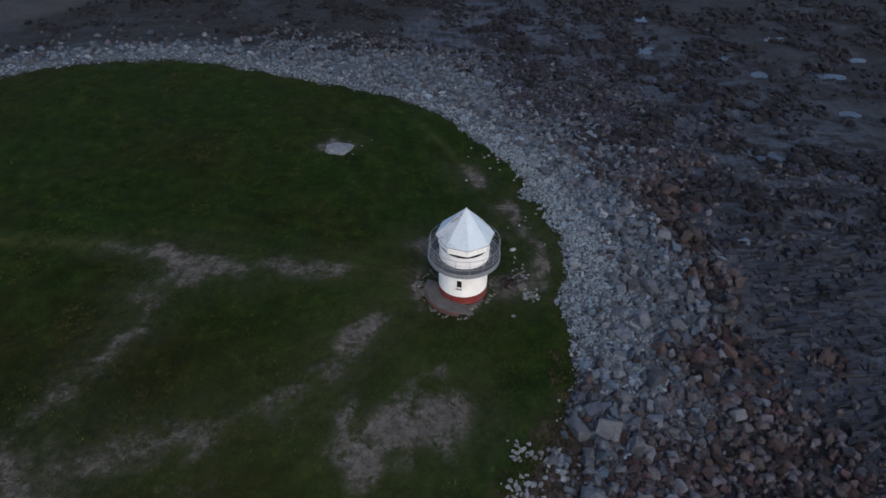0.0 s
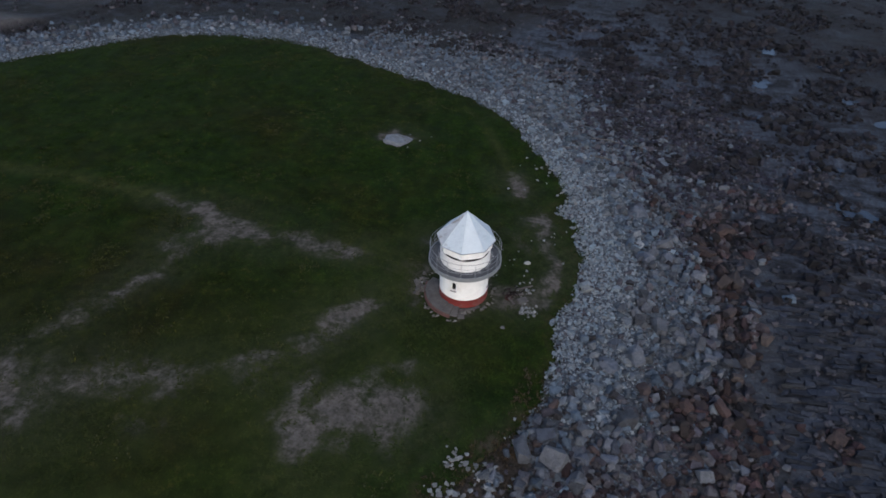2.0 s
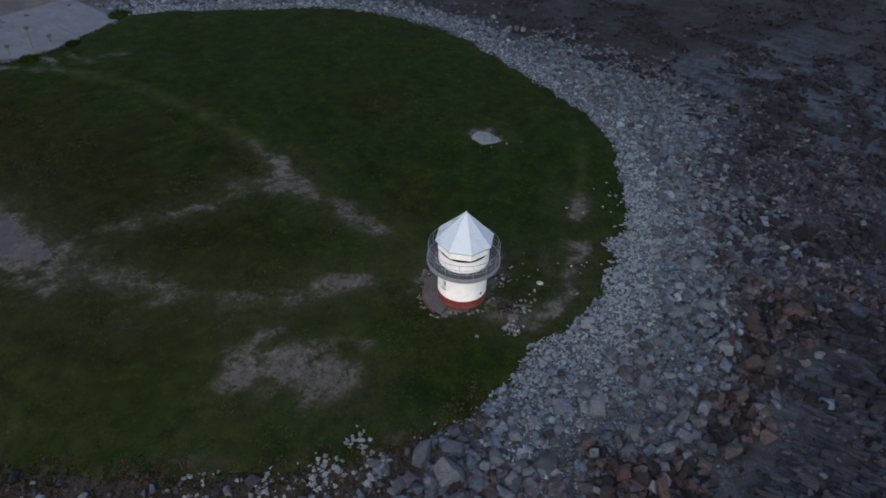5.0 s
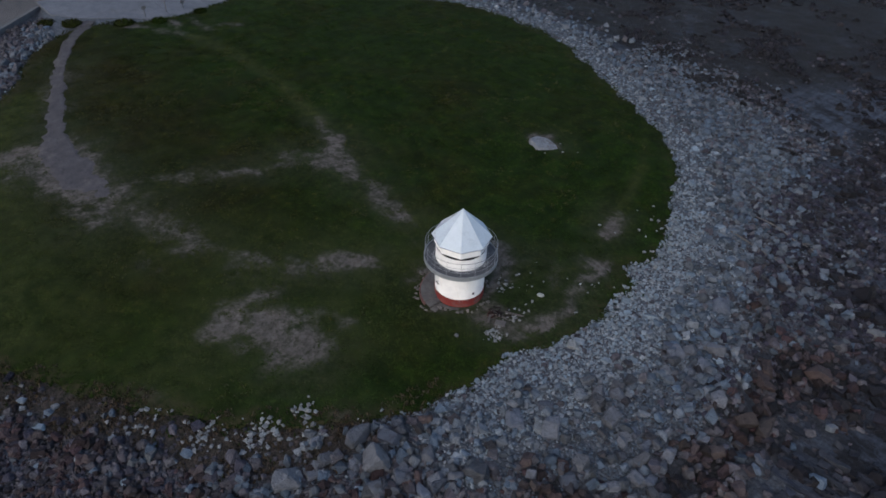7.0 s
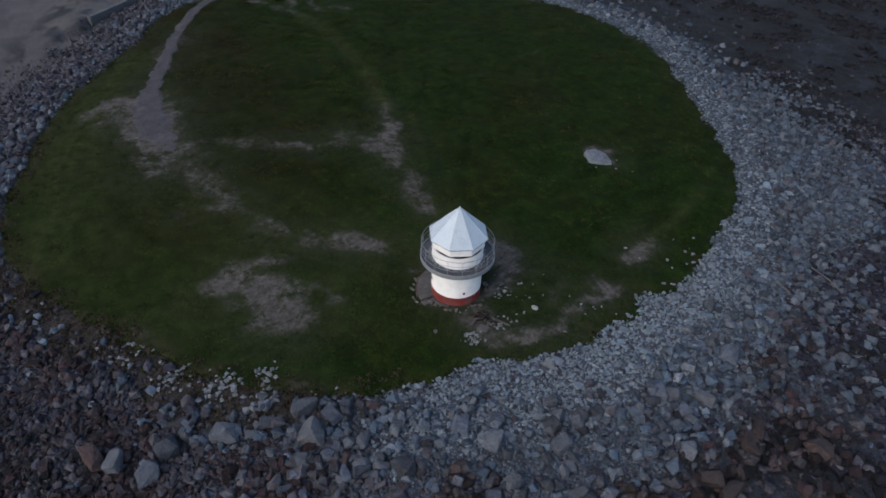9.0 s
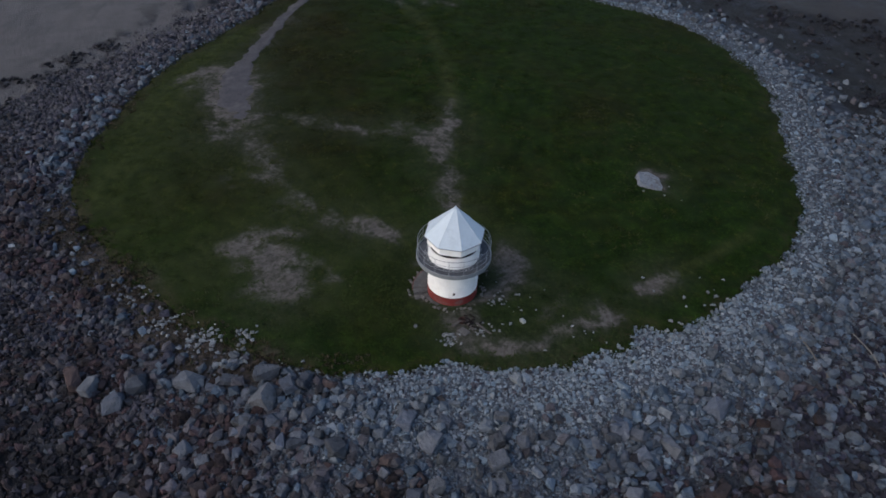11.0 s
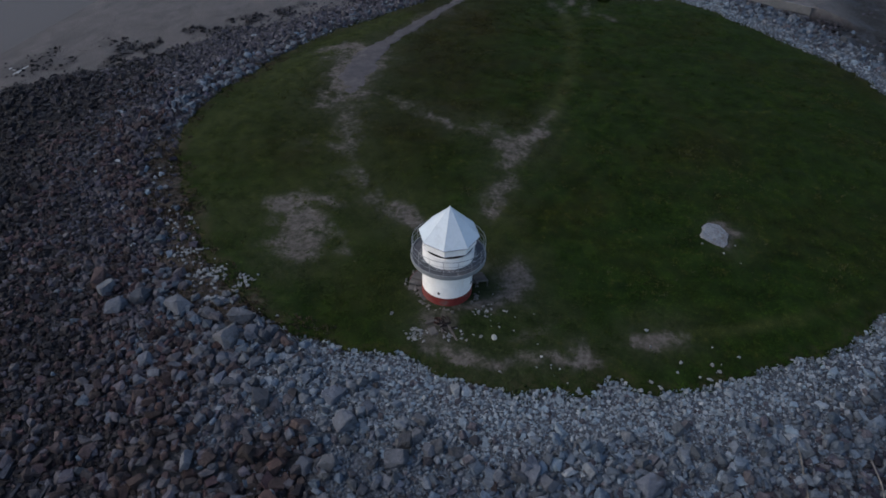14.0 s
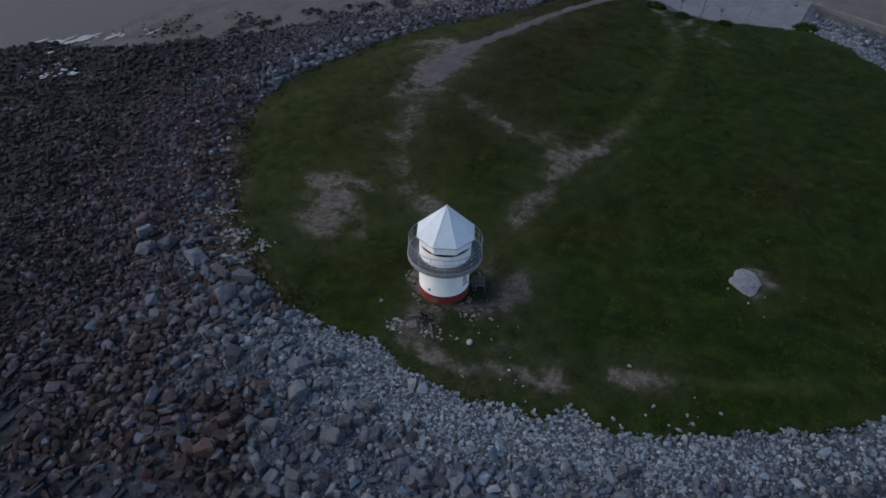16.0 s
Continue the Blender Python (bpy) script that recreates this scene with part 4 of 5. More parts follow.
def boulder(x, y, s, brown, sunk=.55):
    tone, me, low = BOULDERS[2 * brng.integers(0, 14) + int(brown)]
    ob = new("boulder", me)
    ob.matrix_world = pose(x, y, float(height(x, y)) + low * s * sunk, brng.normal(0, 12), brng.normal(0, 12), brng.uniform(0, 360)) @ Matrix.Diagonal((s, s * brng.uniform(.85, 1.1), s * brng.uniform(.58, .82), 1))
    size = "very large" if s > 1.2 else "large" if s > .75 else "middling"
    tagged(ob, f"{size} grey angular boulder lying on the beach" if tone == "grey" else f"{size} rusty brown boulder lying on the beach", "boulder", "boulders on the beach")


# the largest ones, where they lie: x, y, length
GREY_GIANTS = [(11.2, 1.9, .95), (11, .7, 1.05), (10.7, -2.5, 1.3), (9.3, -3.7, 1.3), (9.8, 1, 1.0), (9.6, -1.8, .9), (10.5, -7.3, 1.25), (10.4, 12.4, 1.25), (12.2, 9.2, 1.5), (11.5, 7.6, 1.05), (12.1, .5, 1.3), (5.5, -10.9, 1.5),
               (7.1, -10.8, 1.8), (6.5, -9.7, 1.3), (5.5, -14.9, 1.45), (5.3, -17.6, 1.3), (6.2, -18.6, 1.3), (8.5, -11.7, 1.1), (11.1, 3.3, .95), (11, 2.3, 1.0), (11.2, 6.9, 1.0), (8.3, -8.6, 1.0), (13, -2.7, 1.0), (5.1, -20, 1.3)]
BROWN_GIANTS = [(16.3, 6.6, 1.3), (17.1, 7.1, 1.4), (16.5, 3.6, 1.1), (14.8, 10.9, 1.2), (13.7, -5.1, 1.0), (13.5, -6.7, 1.1), (15.6, -4.7, 1.3), (16, -3, 1.2), (16.6, -5.2, 1.1), (15.2, 10, 1.6), (16.8, 13.2, 1.3), (16.1, 12, 1.1), (11.6, 14.6, 1.0), (21.8, -4.6, 1.2), (4.4, -20.9, 1.6)]
for brown, places in ((False, GREY_GIANTS), (True, BROWN_GIANTS)):
    for px, py, s in places:
        boulder(px, py, .84 * s, brown, .5)
x, y, o = sample(5600, -8, 34, -30, 24, lambda x, y, o: (o > .6 + 3.2 * (1 - south_of(y))) * (1 - smooth(8, 14, o)) * np.maximum(smooth(.4, .58, fbm(x / 2.6, y / 2.6, 110)), rusty(x, y)) * (.6 + .4 * south_of(y)) * (1 - .85 * scrub(x, y, o)), 33)
order = np.argsort(np.hypot(x - 10.5, y + 3))[:260]
for k in order:
    boulder(x[k], y[k], .4 + .45 * brng.random() ** 2, brng.random() < .9 * float(rusty(x[k], y[k])) + .07)
reach = np.hypot(x[order] - 10.5, y[order] + 3).max()
# the rest of the boulders
x, y, o = sample(5600, -60, 30, -42, 40, lambda x, y, o: (o > .5 + 3.0 * (1 - south_of(y))) * (1 - smooth(9, 16, o)) * (.12 + .75 * south_of(y)) * smooth(.36, .56, fbm(x / 2.6, y / 2.6, 110)) * (1 - .85 * scrub(x, y, o)) * (1 - .75 * smooth(-16, -22, y) * smooth(2, 6, o)) * quay_free(x, y) * (1 - sandy(x, y)), 35)
away = np.hypot(x - 10.5, y + 3) > reach
x, y, o = x[away], y[away], o[away]
stone_size = (.42 + .55 * np.random.default_rng(36).random(len(x)) ** 2) * (1 - .35 * smooth(-14, -20, y))
wet = (x < 5) & (y < -12) & (np.random.default_rng(38).random(len(x)) < .45 + .55 * smooth(2, 7, o))
scatter("boulder_field", x[~wet], y[~wet], stone_size[~wet], LARGE, GREY_ROCK, 37, "grey boulders piled along the shore", category="boulders", sink=.25)
scatter("purple_boulders", x[wet], y[wet], stone_size[wet], LARGE, PURPLE_ROCK, 39, "dull purple boulders low on the southern shore", category="boulders", sink=.25)

# ---- grass blades ----
x, y, o = sample(110000, -58, 8, -27, 36, lambda x, y, o: (o < .25) * (1 - .95 * smooth(.08, .75, worn(x, y))) * (np.hypot(x, y) > 2.6) * (.35 + .65 * fbm(x / 2.5, y / 2.5, 61)), 40)
grng = np.random.default_rng(41)
n = len(x)
gz = height(x, y) + .02 - .12 * (o > 0)
clump = smooth(.45, .7, fbm(x / 3, y / 3, 62))
tall = (.03 + .045 * grng.random(n)) * (1 + .4 * clump + 2.0 * smooth(-.5, 0, o))
verts = np.empty((n, 3, 3, 3))
for b in range(3):
    a = grng.random(n) * 2 * np.pi
    w, lean = .03 + .03 * grng.random(n), .14 + .18 * grng.random(n)
    ox, oy = .06 * grng.standard_normal(n), .06 * grng.standard_normal(n)
    verts[:, b, 0] = np.stack([x + ox - w * np.sin(a), y + oy + w * np.cos(a), gz], -1)
    verts[:, b, 1] = np.stack([x + ox + w * np.sin(a), y + oy - w * np.cos(a), gz], -1)
    verts[:, b, 2] = np.stack([x + ox + lean * np.cos(a), y + oy + lean * np.sin(a), gz + tall], -1)
tagged(big_mesh("grass_blades", verts.reshape(-1, 3), np.arange(n * 9).reshape(-1, 3), BLADES, [("thin", np.repeat(thinned(x, y), 9)), ("pale_grass", np.repeat(paler_grass(x, y), 9))]), "short dark green grass tufts covering the mound", "grass", kind="stuff")


def on_grass(x, y):
    """0 on the gravel path, 1 away from it."""
    return smooth(1.0, 1.8, np.minimum(np.minimum(line_distance(x, y, -58, -4.6, -46, -11.2), line_distance(x, y, -46, -11.2, -35, -14.3)), line_distance(x, y, -35, -14.3, -24, -14.3) - .6))


def tussocks(name, x, y, tall, wide, material, seed, label):
    """Upright tufts of five blades each."""
    r = np.random.default_rng(seed)
    n, z = len(x), height(x, y)
    v = np.empty((n, 5, 3, 3))
    for k in range(5):
        a = r.random(n) * 2 * np.pi
        ox, oy = .08 * r.standard_normal(n), .08 * r.standard_normal(n)
        lean, h = .18 * r.random(n), tall * (.6 + .8 * r.random(n))
        v[:, k, 0] = np.stack([x + ox - wide * np.sin(a), y + oy + wide * np.cos(a), z], -1)
        v[:, k, 1] = np.stack([x + ox + wide * np.sin(a), y + oy - wide * np.cos(a), z], -1)
        v[:, k, 2] = np.stack([x + ox + lean * np.cos(a), y + oy + lean * np.sin(a), z + h], -1)
    return tagged(big_mesh(name, v.reshape(-1, 3), np.arange(n * 15).reshape(-1, 3), material), label, "grass", kind="stuff")


DRY_GRASS = surface("dry_grass", (.018, .021, .0065), (.038, .038, .013), 1.5, .9, 0, "island", .5)
WEEDS = surface("brown_weeds", (.016, .013, .008), (.048, .034, .022), 1.5, .9, 0, "island", .5)
x, y, o = sample(90000, -52, 0, -20, 32, lambda x, y, o: (o < -1.5) * .5 * smooth(.5, .72, fbm(x / 2.2, y / 2.2, 65)) * (.3 + .7 * (1 - smooth(5, 13, np.hypot(x + 31, y + 4)))) * (1 - smooth(.05, .3, worn(x, y))) * on_grass(x, y), 90)
tussocks("dry_grass", x, y, .11, .045, DRY_GRASS, 91, "yellowing rough grass tussocks on the mound")
x, y, o = sample(90000, -52, 4, -20, 33, lambda x, y, o: (o < -1.2) * .45 * smooth(.42, .7, fbm(x / 2.2, y / 1.3, 113)) * smooth(.36, .62, fbm(x / 7, y / 7, 114)) * (1 - smooth(.05, .3, worn(x, y) + paler_grass(x, y))) * on_grass(x, y), 96)
tussocks("rough_grass", x, y, .075, .05, BLADES, 97, "long dark green grass in rough clumps on the mound")
x, y, o = sample(36000, -30, 9, -29, 20, lambda x, y, o: np.maximum((o > -1.2) * (o < 1.0) * smooth(-3, -9, y), .9 * scrub(x, y, o)) * smooth(.42, .58, fbm(x / 1.4, y / 1.4, 66)), 92)
tussocks("brown_weeds", x, y, .13, .05, WEEDS, 93, "brown withered weeds along the edge of the grass")
x, y, o = sample(22000, -58, 10, -29, 37, lambda x, y, o: np.maximum((o > -.5) * (o < .5), scrub(x, y, o) * smooth(.5, .6, fbm(x / .9, y / .9, 68))) * smooth(.35, .6, fbm(x / 1.2, y / 1.2, 67)), 94)
tussocks("edge_grass", x, y, .14, .045, BLADES, 95, "long dark grass hanging over the edge of the turf")


# ---- the lighthouse ----
def lathe(profile, steps=64, a0=0.0, a1=360.0):
    """A solid of revolution, or a sector of one, from a closed profile of (radius, z)."""
    bm = bmesh.new()
    whole = a1 - a0 >= 359.9
    turns = [radians(a0 + (a1 - a0) * i / steps) for i in range(steps + (not whole))]
    rings = [[bm.verts.new((r * math.cos(a), r * math.sin(a), z)) for r, z in profile] for a in turns]
    n = len(profile)
    for i in range(steps):
        p, q = rings[i], rings[(i + 1) % len(rings)]
        for j in range(n):
            bm.faces.new((p[j], q[j], q[(j + 1) % n], p[(j + 1) % n]))
    if not whole:
        bm.faces.new(rings[0])
        bm.faces.new(rings[-1][::-1])
    return bm


def band(r0, r1, z0, z1, bevel=.012):
    return [(r0, z0), (r1 - bevel, z0), (r1, z0 + bevel), (r1, z1 - bevel), (r1 - bevel, z1), (r0, z1)]


def tube(points, radius, sides=6, closed=False):
    bm = bmesh.new()
    pts = [Vector(p) for p in points]
    rings = []
    for i, p in enumerate(pts):
        a = pts[(i - 1) % len(pts)] if closed or i else p
        b = pts[(i + 1) % len(pts)] if closed or i < len(pts) - 1 else p
        d = (b - a).normalized()
        side = d.cross(Vector((0, 0, 1)) if abs(d.z) < .9 else Vector((1, 0, 0))).normalized()
        up = side.cross(d)
        rings.append([bm.verts.new(p + radius * (math.cos(k * 2 * math.pi / sides) * side + math.sin(k * 2 * math.pi / sides) * up)) for k in range(sides)])
    for i in range(len(rings) - (not closed)):
        p, q = rings[i], rings[(i + 1) % len(rings)]
        for k in range(sides):
            bm.faces.new((p[k], q[k], q[(k + 1) % sides], p[(k + 1) % sides]))
    if not closed:
        bm.faces.new(rings[0][::-1])
        bm.faces.new(rings[-1])
    return bm


def box(sx, sy, sz, m=Matrix(), bevel=.01):
    bm = bmesh.new()
    bmesh.ops.create_cube(bm, size=1, matrix=m @ Matrix.Diagonal((sx, sy, sz, 1)))
    if bevel:
        bmesh.ops.bevel(bm, geom=bm.edges[:], offset=bevel, segments=1, affect="EDGES")
    return bm


def on_circle(r, deg, z):
    return (r * math.cos(radians(deg)), r * math.sin(radians(deg)), z)


def cut_wall(r0, r1, z0, z1, openings, steps=120):
    """A round wall whose openings (degrees from, to, z from, to) go right through."""
    bm = bmesh.new()
    az = sorted({round(360 * i / steps, 3) for i in range(steps)} | {round(a % 360, 3) for w in openings for a in w[:2]})
    zs = sorted({z0, z1} | {z for w in openings for z in w[2:]})
    n, m = len(az), len(zs)
    vi = [[bm.verts.new(on_circle(r0, a, z)) for z in zs] for a in az]
    vo = [[bm.verts.new(on_circle(r1, a, z)) for z in zs] for a in az]
    def solid(i, j):
        if not 0 <= j < m - 1:
            return False
        a = az[i % n] + .01
        z = .5 * (zs[j] + zs[j + 1])
        return not any(((a - w[0]) % 360) < ((w[1] - w[0]) % 360) and w[2] < z < w[3] for w in openings)
    for i in range(n):
        k = (i + 1) % n
        for j in range(m - 1):
            if not solid(i, j):
                continue
            bm.faces.new((vo[i][j], vo[k][j], vo[k][j + 1], vo[i][j + 1]))
            bm.faces.new((vi[k][j], vi[i][j], vi[i][j + 1], vi[k][j + 1]))
            if not solid(i, j + 1):
                bm.faces.new((vo[i][j + 1], vo[k][j + 1], vi[k][j + 1], vi[i][j + 1]))
            if not solid(i, j - 1):
                bm.faces.new((vo[k][j], vo[i][j], vi[i][j], vi[k][j]))
            if not solid(i - 1, j):
                bm.faces.new((vo[i][j], vo[i][j + 1], vi[i][j + 1], vi[i][j]))
            if not solid(i + 1, j):
                bm.faces.new((vo[k][j], vi[k][j], vi[k][j + 1], vo[k][j + 1]))
    return bm


def octagon(r, z, start=4.5):
    return [on_circle(r, start + 45 * k, z) for k in range(8)]


def octagon_wall(r0, r1, z0, z1, start=4.5):
    bm = bmesh.new()
    rings = [[bm.verts.new(p) for p in octagon(r, z, start)] for r, z in ((r0, z0), (r1, z0), (r1, z1), (r0, z1))]
    for a in range(4):
        p, q = rings[a], rings[(a + 1) % 4]
        for k in range(8):
            bm.faces.new((p[k], p[(k + 1) % 8], q[(k + 1) % 8], q[k]))
    return bm


def lighthouse():
    base = thing("lighthouse", pose(0, 0, 0), "small white round lighthouse with grey octagonal roof and red base band", "lighthouse")
    part("tower_wall", cut_wall(1.22, 1.5, .2, 2.86, [(-109, -96.5, 1.42, 2.06), (77, 92, 1.33, 2.06)]), WHITE_PAINT, base, "weathered white painted masonry")
    part("red_band", lathe(band(1.5, 1.512, .2, .79, .004), 96), RED_PAINT, base, "dull red painted base band")
    for a, b, z0, z1 in ((-109, -96.5, 1.42, 2.06), (77, 92, 1.33, 2.06)):
        mid, w = .5 * (a + b), 1.5 * radians(b - a)
        turn = Matrix.Rotation(radians(mid), 4, "Z")
        # a near-black panel puts the darkness of the unlit inside into the opening
        win = part("window", box(.03, w - .02, z1 - z0 - .02, turn @ pose(1.30, 0, .5 * (z0 + z1)), 0), UNLIT_BLACK, base, "near-black panel painted as the unlit window opening")
        part("sill", box(.14, w + .08, .05, turn @ pose(1.46, 0, z0 - .028)), CONCRETE, win)
    for a, z in ((-6, 1.12),):
        part("wall_vent", box(.05, .13, .16, Matrix.Rotation(radians(a), 4, "Z") @ pose(1.49, 0, z), .005), RUST, base, "small rusty bracket on the wall")
    part("gallery_deck", lathe(band(1.3, 2.16, 2.86, 3.03, .03), 72), DECK, base, "dark grey concrete gallery deck")
    part("deck_rim", lathe(band(2.16, 2.20, 2.84, 3.12, .006), 72), IRON, base, "grey iron rim")
    part("drum", cut_wall(1.2, 1.51, 3.03, 3.77, [(78, 88, 3.1, 3.32)]), WHITE_PAINT, base, "weathered white upper drum")
    flakes = bmesh.new()
    frs = np.random.default_rng(17)
    for k in range(150):
        a, r = frs.uniform(0, 360), 1.55 + .16 * frs.random() ** 2
        m = Matrix.Translation(on_circle(r, a, 3.045)) @ Matrix.Rotation(radians(frs.uniform(0, 360)), 4, "Z") @ Matrix.Rotation(radians(frs.normal(0, 20)), 4, "X")
        bmesh.ops.create_cube(flakes, size=1, matrix=m @ Matrix.Diagonal((frs.uniform(.04, .13), frs.uniform(.03, .08), .03, 1)))
    tagged(part("fallen_plaster", flakes, RUBBLE_GREY, base), "grey flakes of fallen plaster on the deck", kind="stuff")
    # solid ring coloured near black for the shade under the overhanging panels
    part("lantern_gap_shade", lathe(band(.9, 1.43, 3.74, 4.06, .004), 96), UNLIT_BLACK, base, "near-black ring painted as the shaded gap below the lantern boarding")
    for k in range(8):
        a, b = 4.5 + 45 * k, 49.5 + 45 * k
        z0 = 3.98
        bm = bmesh.new()
        p = [bm.verts.new(on_circle(r, q, z)) for r, q, z in ((1.60, a, z0), (1.60, b, z0), (1.57, b, 4.60), (1.57, a, 4.60), (1.46, a, z0), (1.46, b, z0), (1.44, b, 4.60), (1.44, a, 4.60))]
        for f in ((0, 1, 2, 3), (5, 4, 7, 6), (1, 5, 6, 2), (4, 0, 3, 7), (4, 5, 1, 0), (3, 2, 6, 7)):
            bm.faces.new([p[i] for i in f])
        part("lantern_panel", bm, WHITE_PAINT, base)
    for k in range(8):
        a, b = 4.5 + 45 * k, 49.5 + 45 * k
        bm = bmesh.new()
        rim0, rim1 = Vector(on_circle(1.76, a, 4.55)), Vector(on_circle(1.76, b, 4.55))
        top = Vector((0, 0, 6.36))
        n = (rim1 - rim0).cross(top - rim0).normalized() * .03
        outer = [bm.verts.new(v) for v in (rim0, rim1, top)]
        inner = [bm.verts.new(v - n) for v in (rim0, rim1, top)]
        bm.faces.new(outer)
        bm.faces.new(inner[::-1])
        for i in range(3):
            bm.faces.new((outer[i], inner[i], inner[(i + 1) % 3], outer[(i + 1) % 3]))
        part("roof_panel", bm, ROOF_STAINED if k == 4 else ROOF_SPOTTED if k == 5 else ROOF_PAINT, base, "roof panel with flaking rust stains" if k in (4, 5) else "pale grey painted metal roof panel")
        part("roof_seam", tube([rim0 + Vector((0, 0, .004)), top + Vector((0, 0, .004))], .014, 5), ROOF_PAINT, base)
        part("eave_trim", tube([rim0 - Vector((0, 0, .03)), rim1 - Vector((0, 0, .03))], .022, 5), IRON, base, "dark eave edge")
    part("roof_soffit", octagon_wall(1.4, 1.71, 4.49, 4.52), ROOF_PAINT, base)
    part("finial", lathe([(0.001, 6.32), (.05, 6.33), (.045, 6.38), (.001, 6.41)], 12), ROOF_PAINT, base)
    posts = 16
    for k in range(posts):
        a = 360 / posts * k + 6
        part("rail_post", tube([on_circle(2.13, a, 3.02), on_circle(2.13, a, 4.06)], .013, 6), IRON, base)
    for z, r in ((4.06, .015), (3.72, .011), (3.40, .011)):
        part("guard_rail", tube([on_circle(2.13, 5 * k, z) for k in range(72)], r, 6, True), IRON, base, "thin grey iron hand rail")
    return base


lighthouse()

plinth = thing("plinth", pose(0, 0, 0), "raised concrete platform with red edge round the lighthouse foot", "platform")
prs = np.random.default_rng(91)
for k, (a, c, drop) in enumerate(((-202, -190, .16), (-190, -172, .03), (-172, -149, 0), (-149, -131, .012), (-131, -112, 0), (-112, -98, .02), (-98, -86, .09), (-86, -75, .2))):
    slab = lathe(band(1.515, 2.36 + .012 * prs.standard_normal(), .25 - drop, .36 - drop, .025), 10, a + .5 * prs.random(), c - .5 * prs.random())
    for v in slab.verts:
        v.co += Vector((.03 * (float(vnoise(v.co.x * 4, v.co.y * 4, 3)) - .5), .03 * (float(vnoise(v.co.x * 4, v.co.y * 4, 4)) - .5), .04 * (float(vnoise(v.co.x * 2, v.co.y * 2, k)) - .5)))
    part("platform_slab", slab, CONCRETE, plinth, "cracked grey concrete top")
part("platform_core", lathe(band(1.6, 2.34, -.35, .23, .01), 60, -188, -99), CONCRETE, plinth)
part("platform_riser", lathe(band(2.375, 2.45, -.35, .30, .015), 60, -187, -97), FADED_RED, plinth, "faded red painted riser")
part("kerb", lathe(band(1.515, 1.72, -.2, .17, .03), 60, -74.5, 145.5), CONCRETE, plinth, "crumbling concrete kerb")

steps = thing("steps", pose(-1.32, 1.72, 0, 0, 0, 116), "weathered slatted steps leaning beside the lighthouse", "steps")
for k in range(6):
    part("slat", box(.12, .78, .045, pose(0, -.62 + .25 * k, .70 - .09 * k, 0, 0, 90), .008), WEATHERED_WOOD, steps)
for s in (-.36, .36):
    part("stringer", box(.05, 1.5, .12, pose(s, 0, .40, -20, 0, 0), .008), WEATHERED_WOOD, steps)
for s in (-.36, .36):
    for q, h in ((-.6, .6), (.5, .3)):
        part("leg", box(.06, .06, h, pose(s, q, .5 * h - .05), .006), WEATHERED_WOOD, steps)



# ---- loose things round the tower ----
STONES = []
for v, f in rock_shapes(8, 8, .55, 2):
    me = bpy.data.meshes.new("loose_stone")
    me.from_pydata(v.tolist(), [], f.tolist())
    me.materials.append(LOOSE_STONE)
    STONES.append((me, -v[:, 2].min()))


RUBBLE_STONE = surface("foot_rubble", (.055, .052, .050), (.13, .124, .118), 4.0, .9, .02, "object", .4)
RUBBLE = []
for v, f in rock_shapes(6, 9, .5, 2):
    me = bpy.data.meshes.new("rubble_stone")
    me.from_pydata(v.tolist(), [], f.tolist())
    me.materials.append(RUBBLE_STONE)
    RUBBLE.append((me, -v[:, 2].min()))


def foot_rubble(x, y, s, r):
    me, low = RUBBLE[r.integers(0, 6)]
    ob = new("rubble_stone", me)
    ob.matrix_world = pose(x, y, float(height(x, y)) + .03 + low * s * .3, r.normal(0, 12), r.normal(0, 12), r.uniform(0, 360)) @ Matrix.Diagonal((s, s, s, 1))
    return tagged(ob, "crumbled stone rubble at the foot of the lighthouse", "stone", "rubble at the lighthouse foot")


def stone(x, y, s, r, label="pale loose stone lying in the grass", group="loose stones in the grass"):
    me, low = STONES[r.integers(0, 8)]
    ob = new("loose_stone", me)
    ob.matrix_world = pose(x, y, float(height(x, y)) + .03 + low * s * .5, r.normal(0, 10), r.normal(0, 10), r.uniform(0, 360)) @ Matrix.Diagonal((s, s, s, 1))
    return tagged(ob, label, "stone", group)


srng = np.random.default_rng(50)
BRIGHT = surface("bright_stone", (.17, .185, .18), (.27, .285, .275), 3.0, .8, .02, stain=(.25, .25, .23))
bm = bmesh.new()
bmesh.ops.create_icosphere(bm, subdivisions=3, radius=1)
for v in bm.verts:
    k = .82 + .36 * float(fbm(v.co.x * 1.3 + 4, v.co.y * 1.3 + v.co.z, 33))
    v.co = Vector((v.co.x * .23 * k, v.co.y * .16 * k, v.co.z * .08 * k))
flat_stone = part("flat_stone", bm, BRIGHT, flat=False)
flat_stone.matrix_world = pose(3.48, 3.58, float(height(3.48, 3.58)) + .09, 3, -4, 25)
tagged(flat_stone, "bright flat rounded stone lying in the grass", "stone")
stone(2.99, -2.58, .24, srng)
stone(7.5, 2.3, .6, srng, "bright pale boulder at the edge of the shingle")
stone(17.1, 19.2, .9, srng, "bright pale boulder on the dark flats")
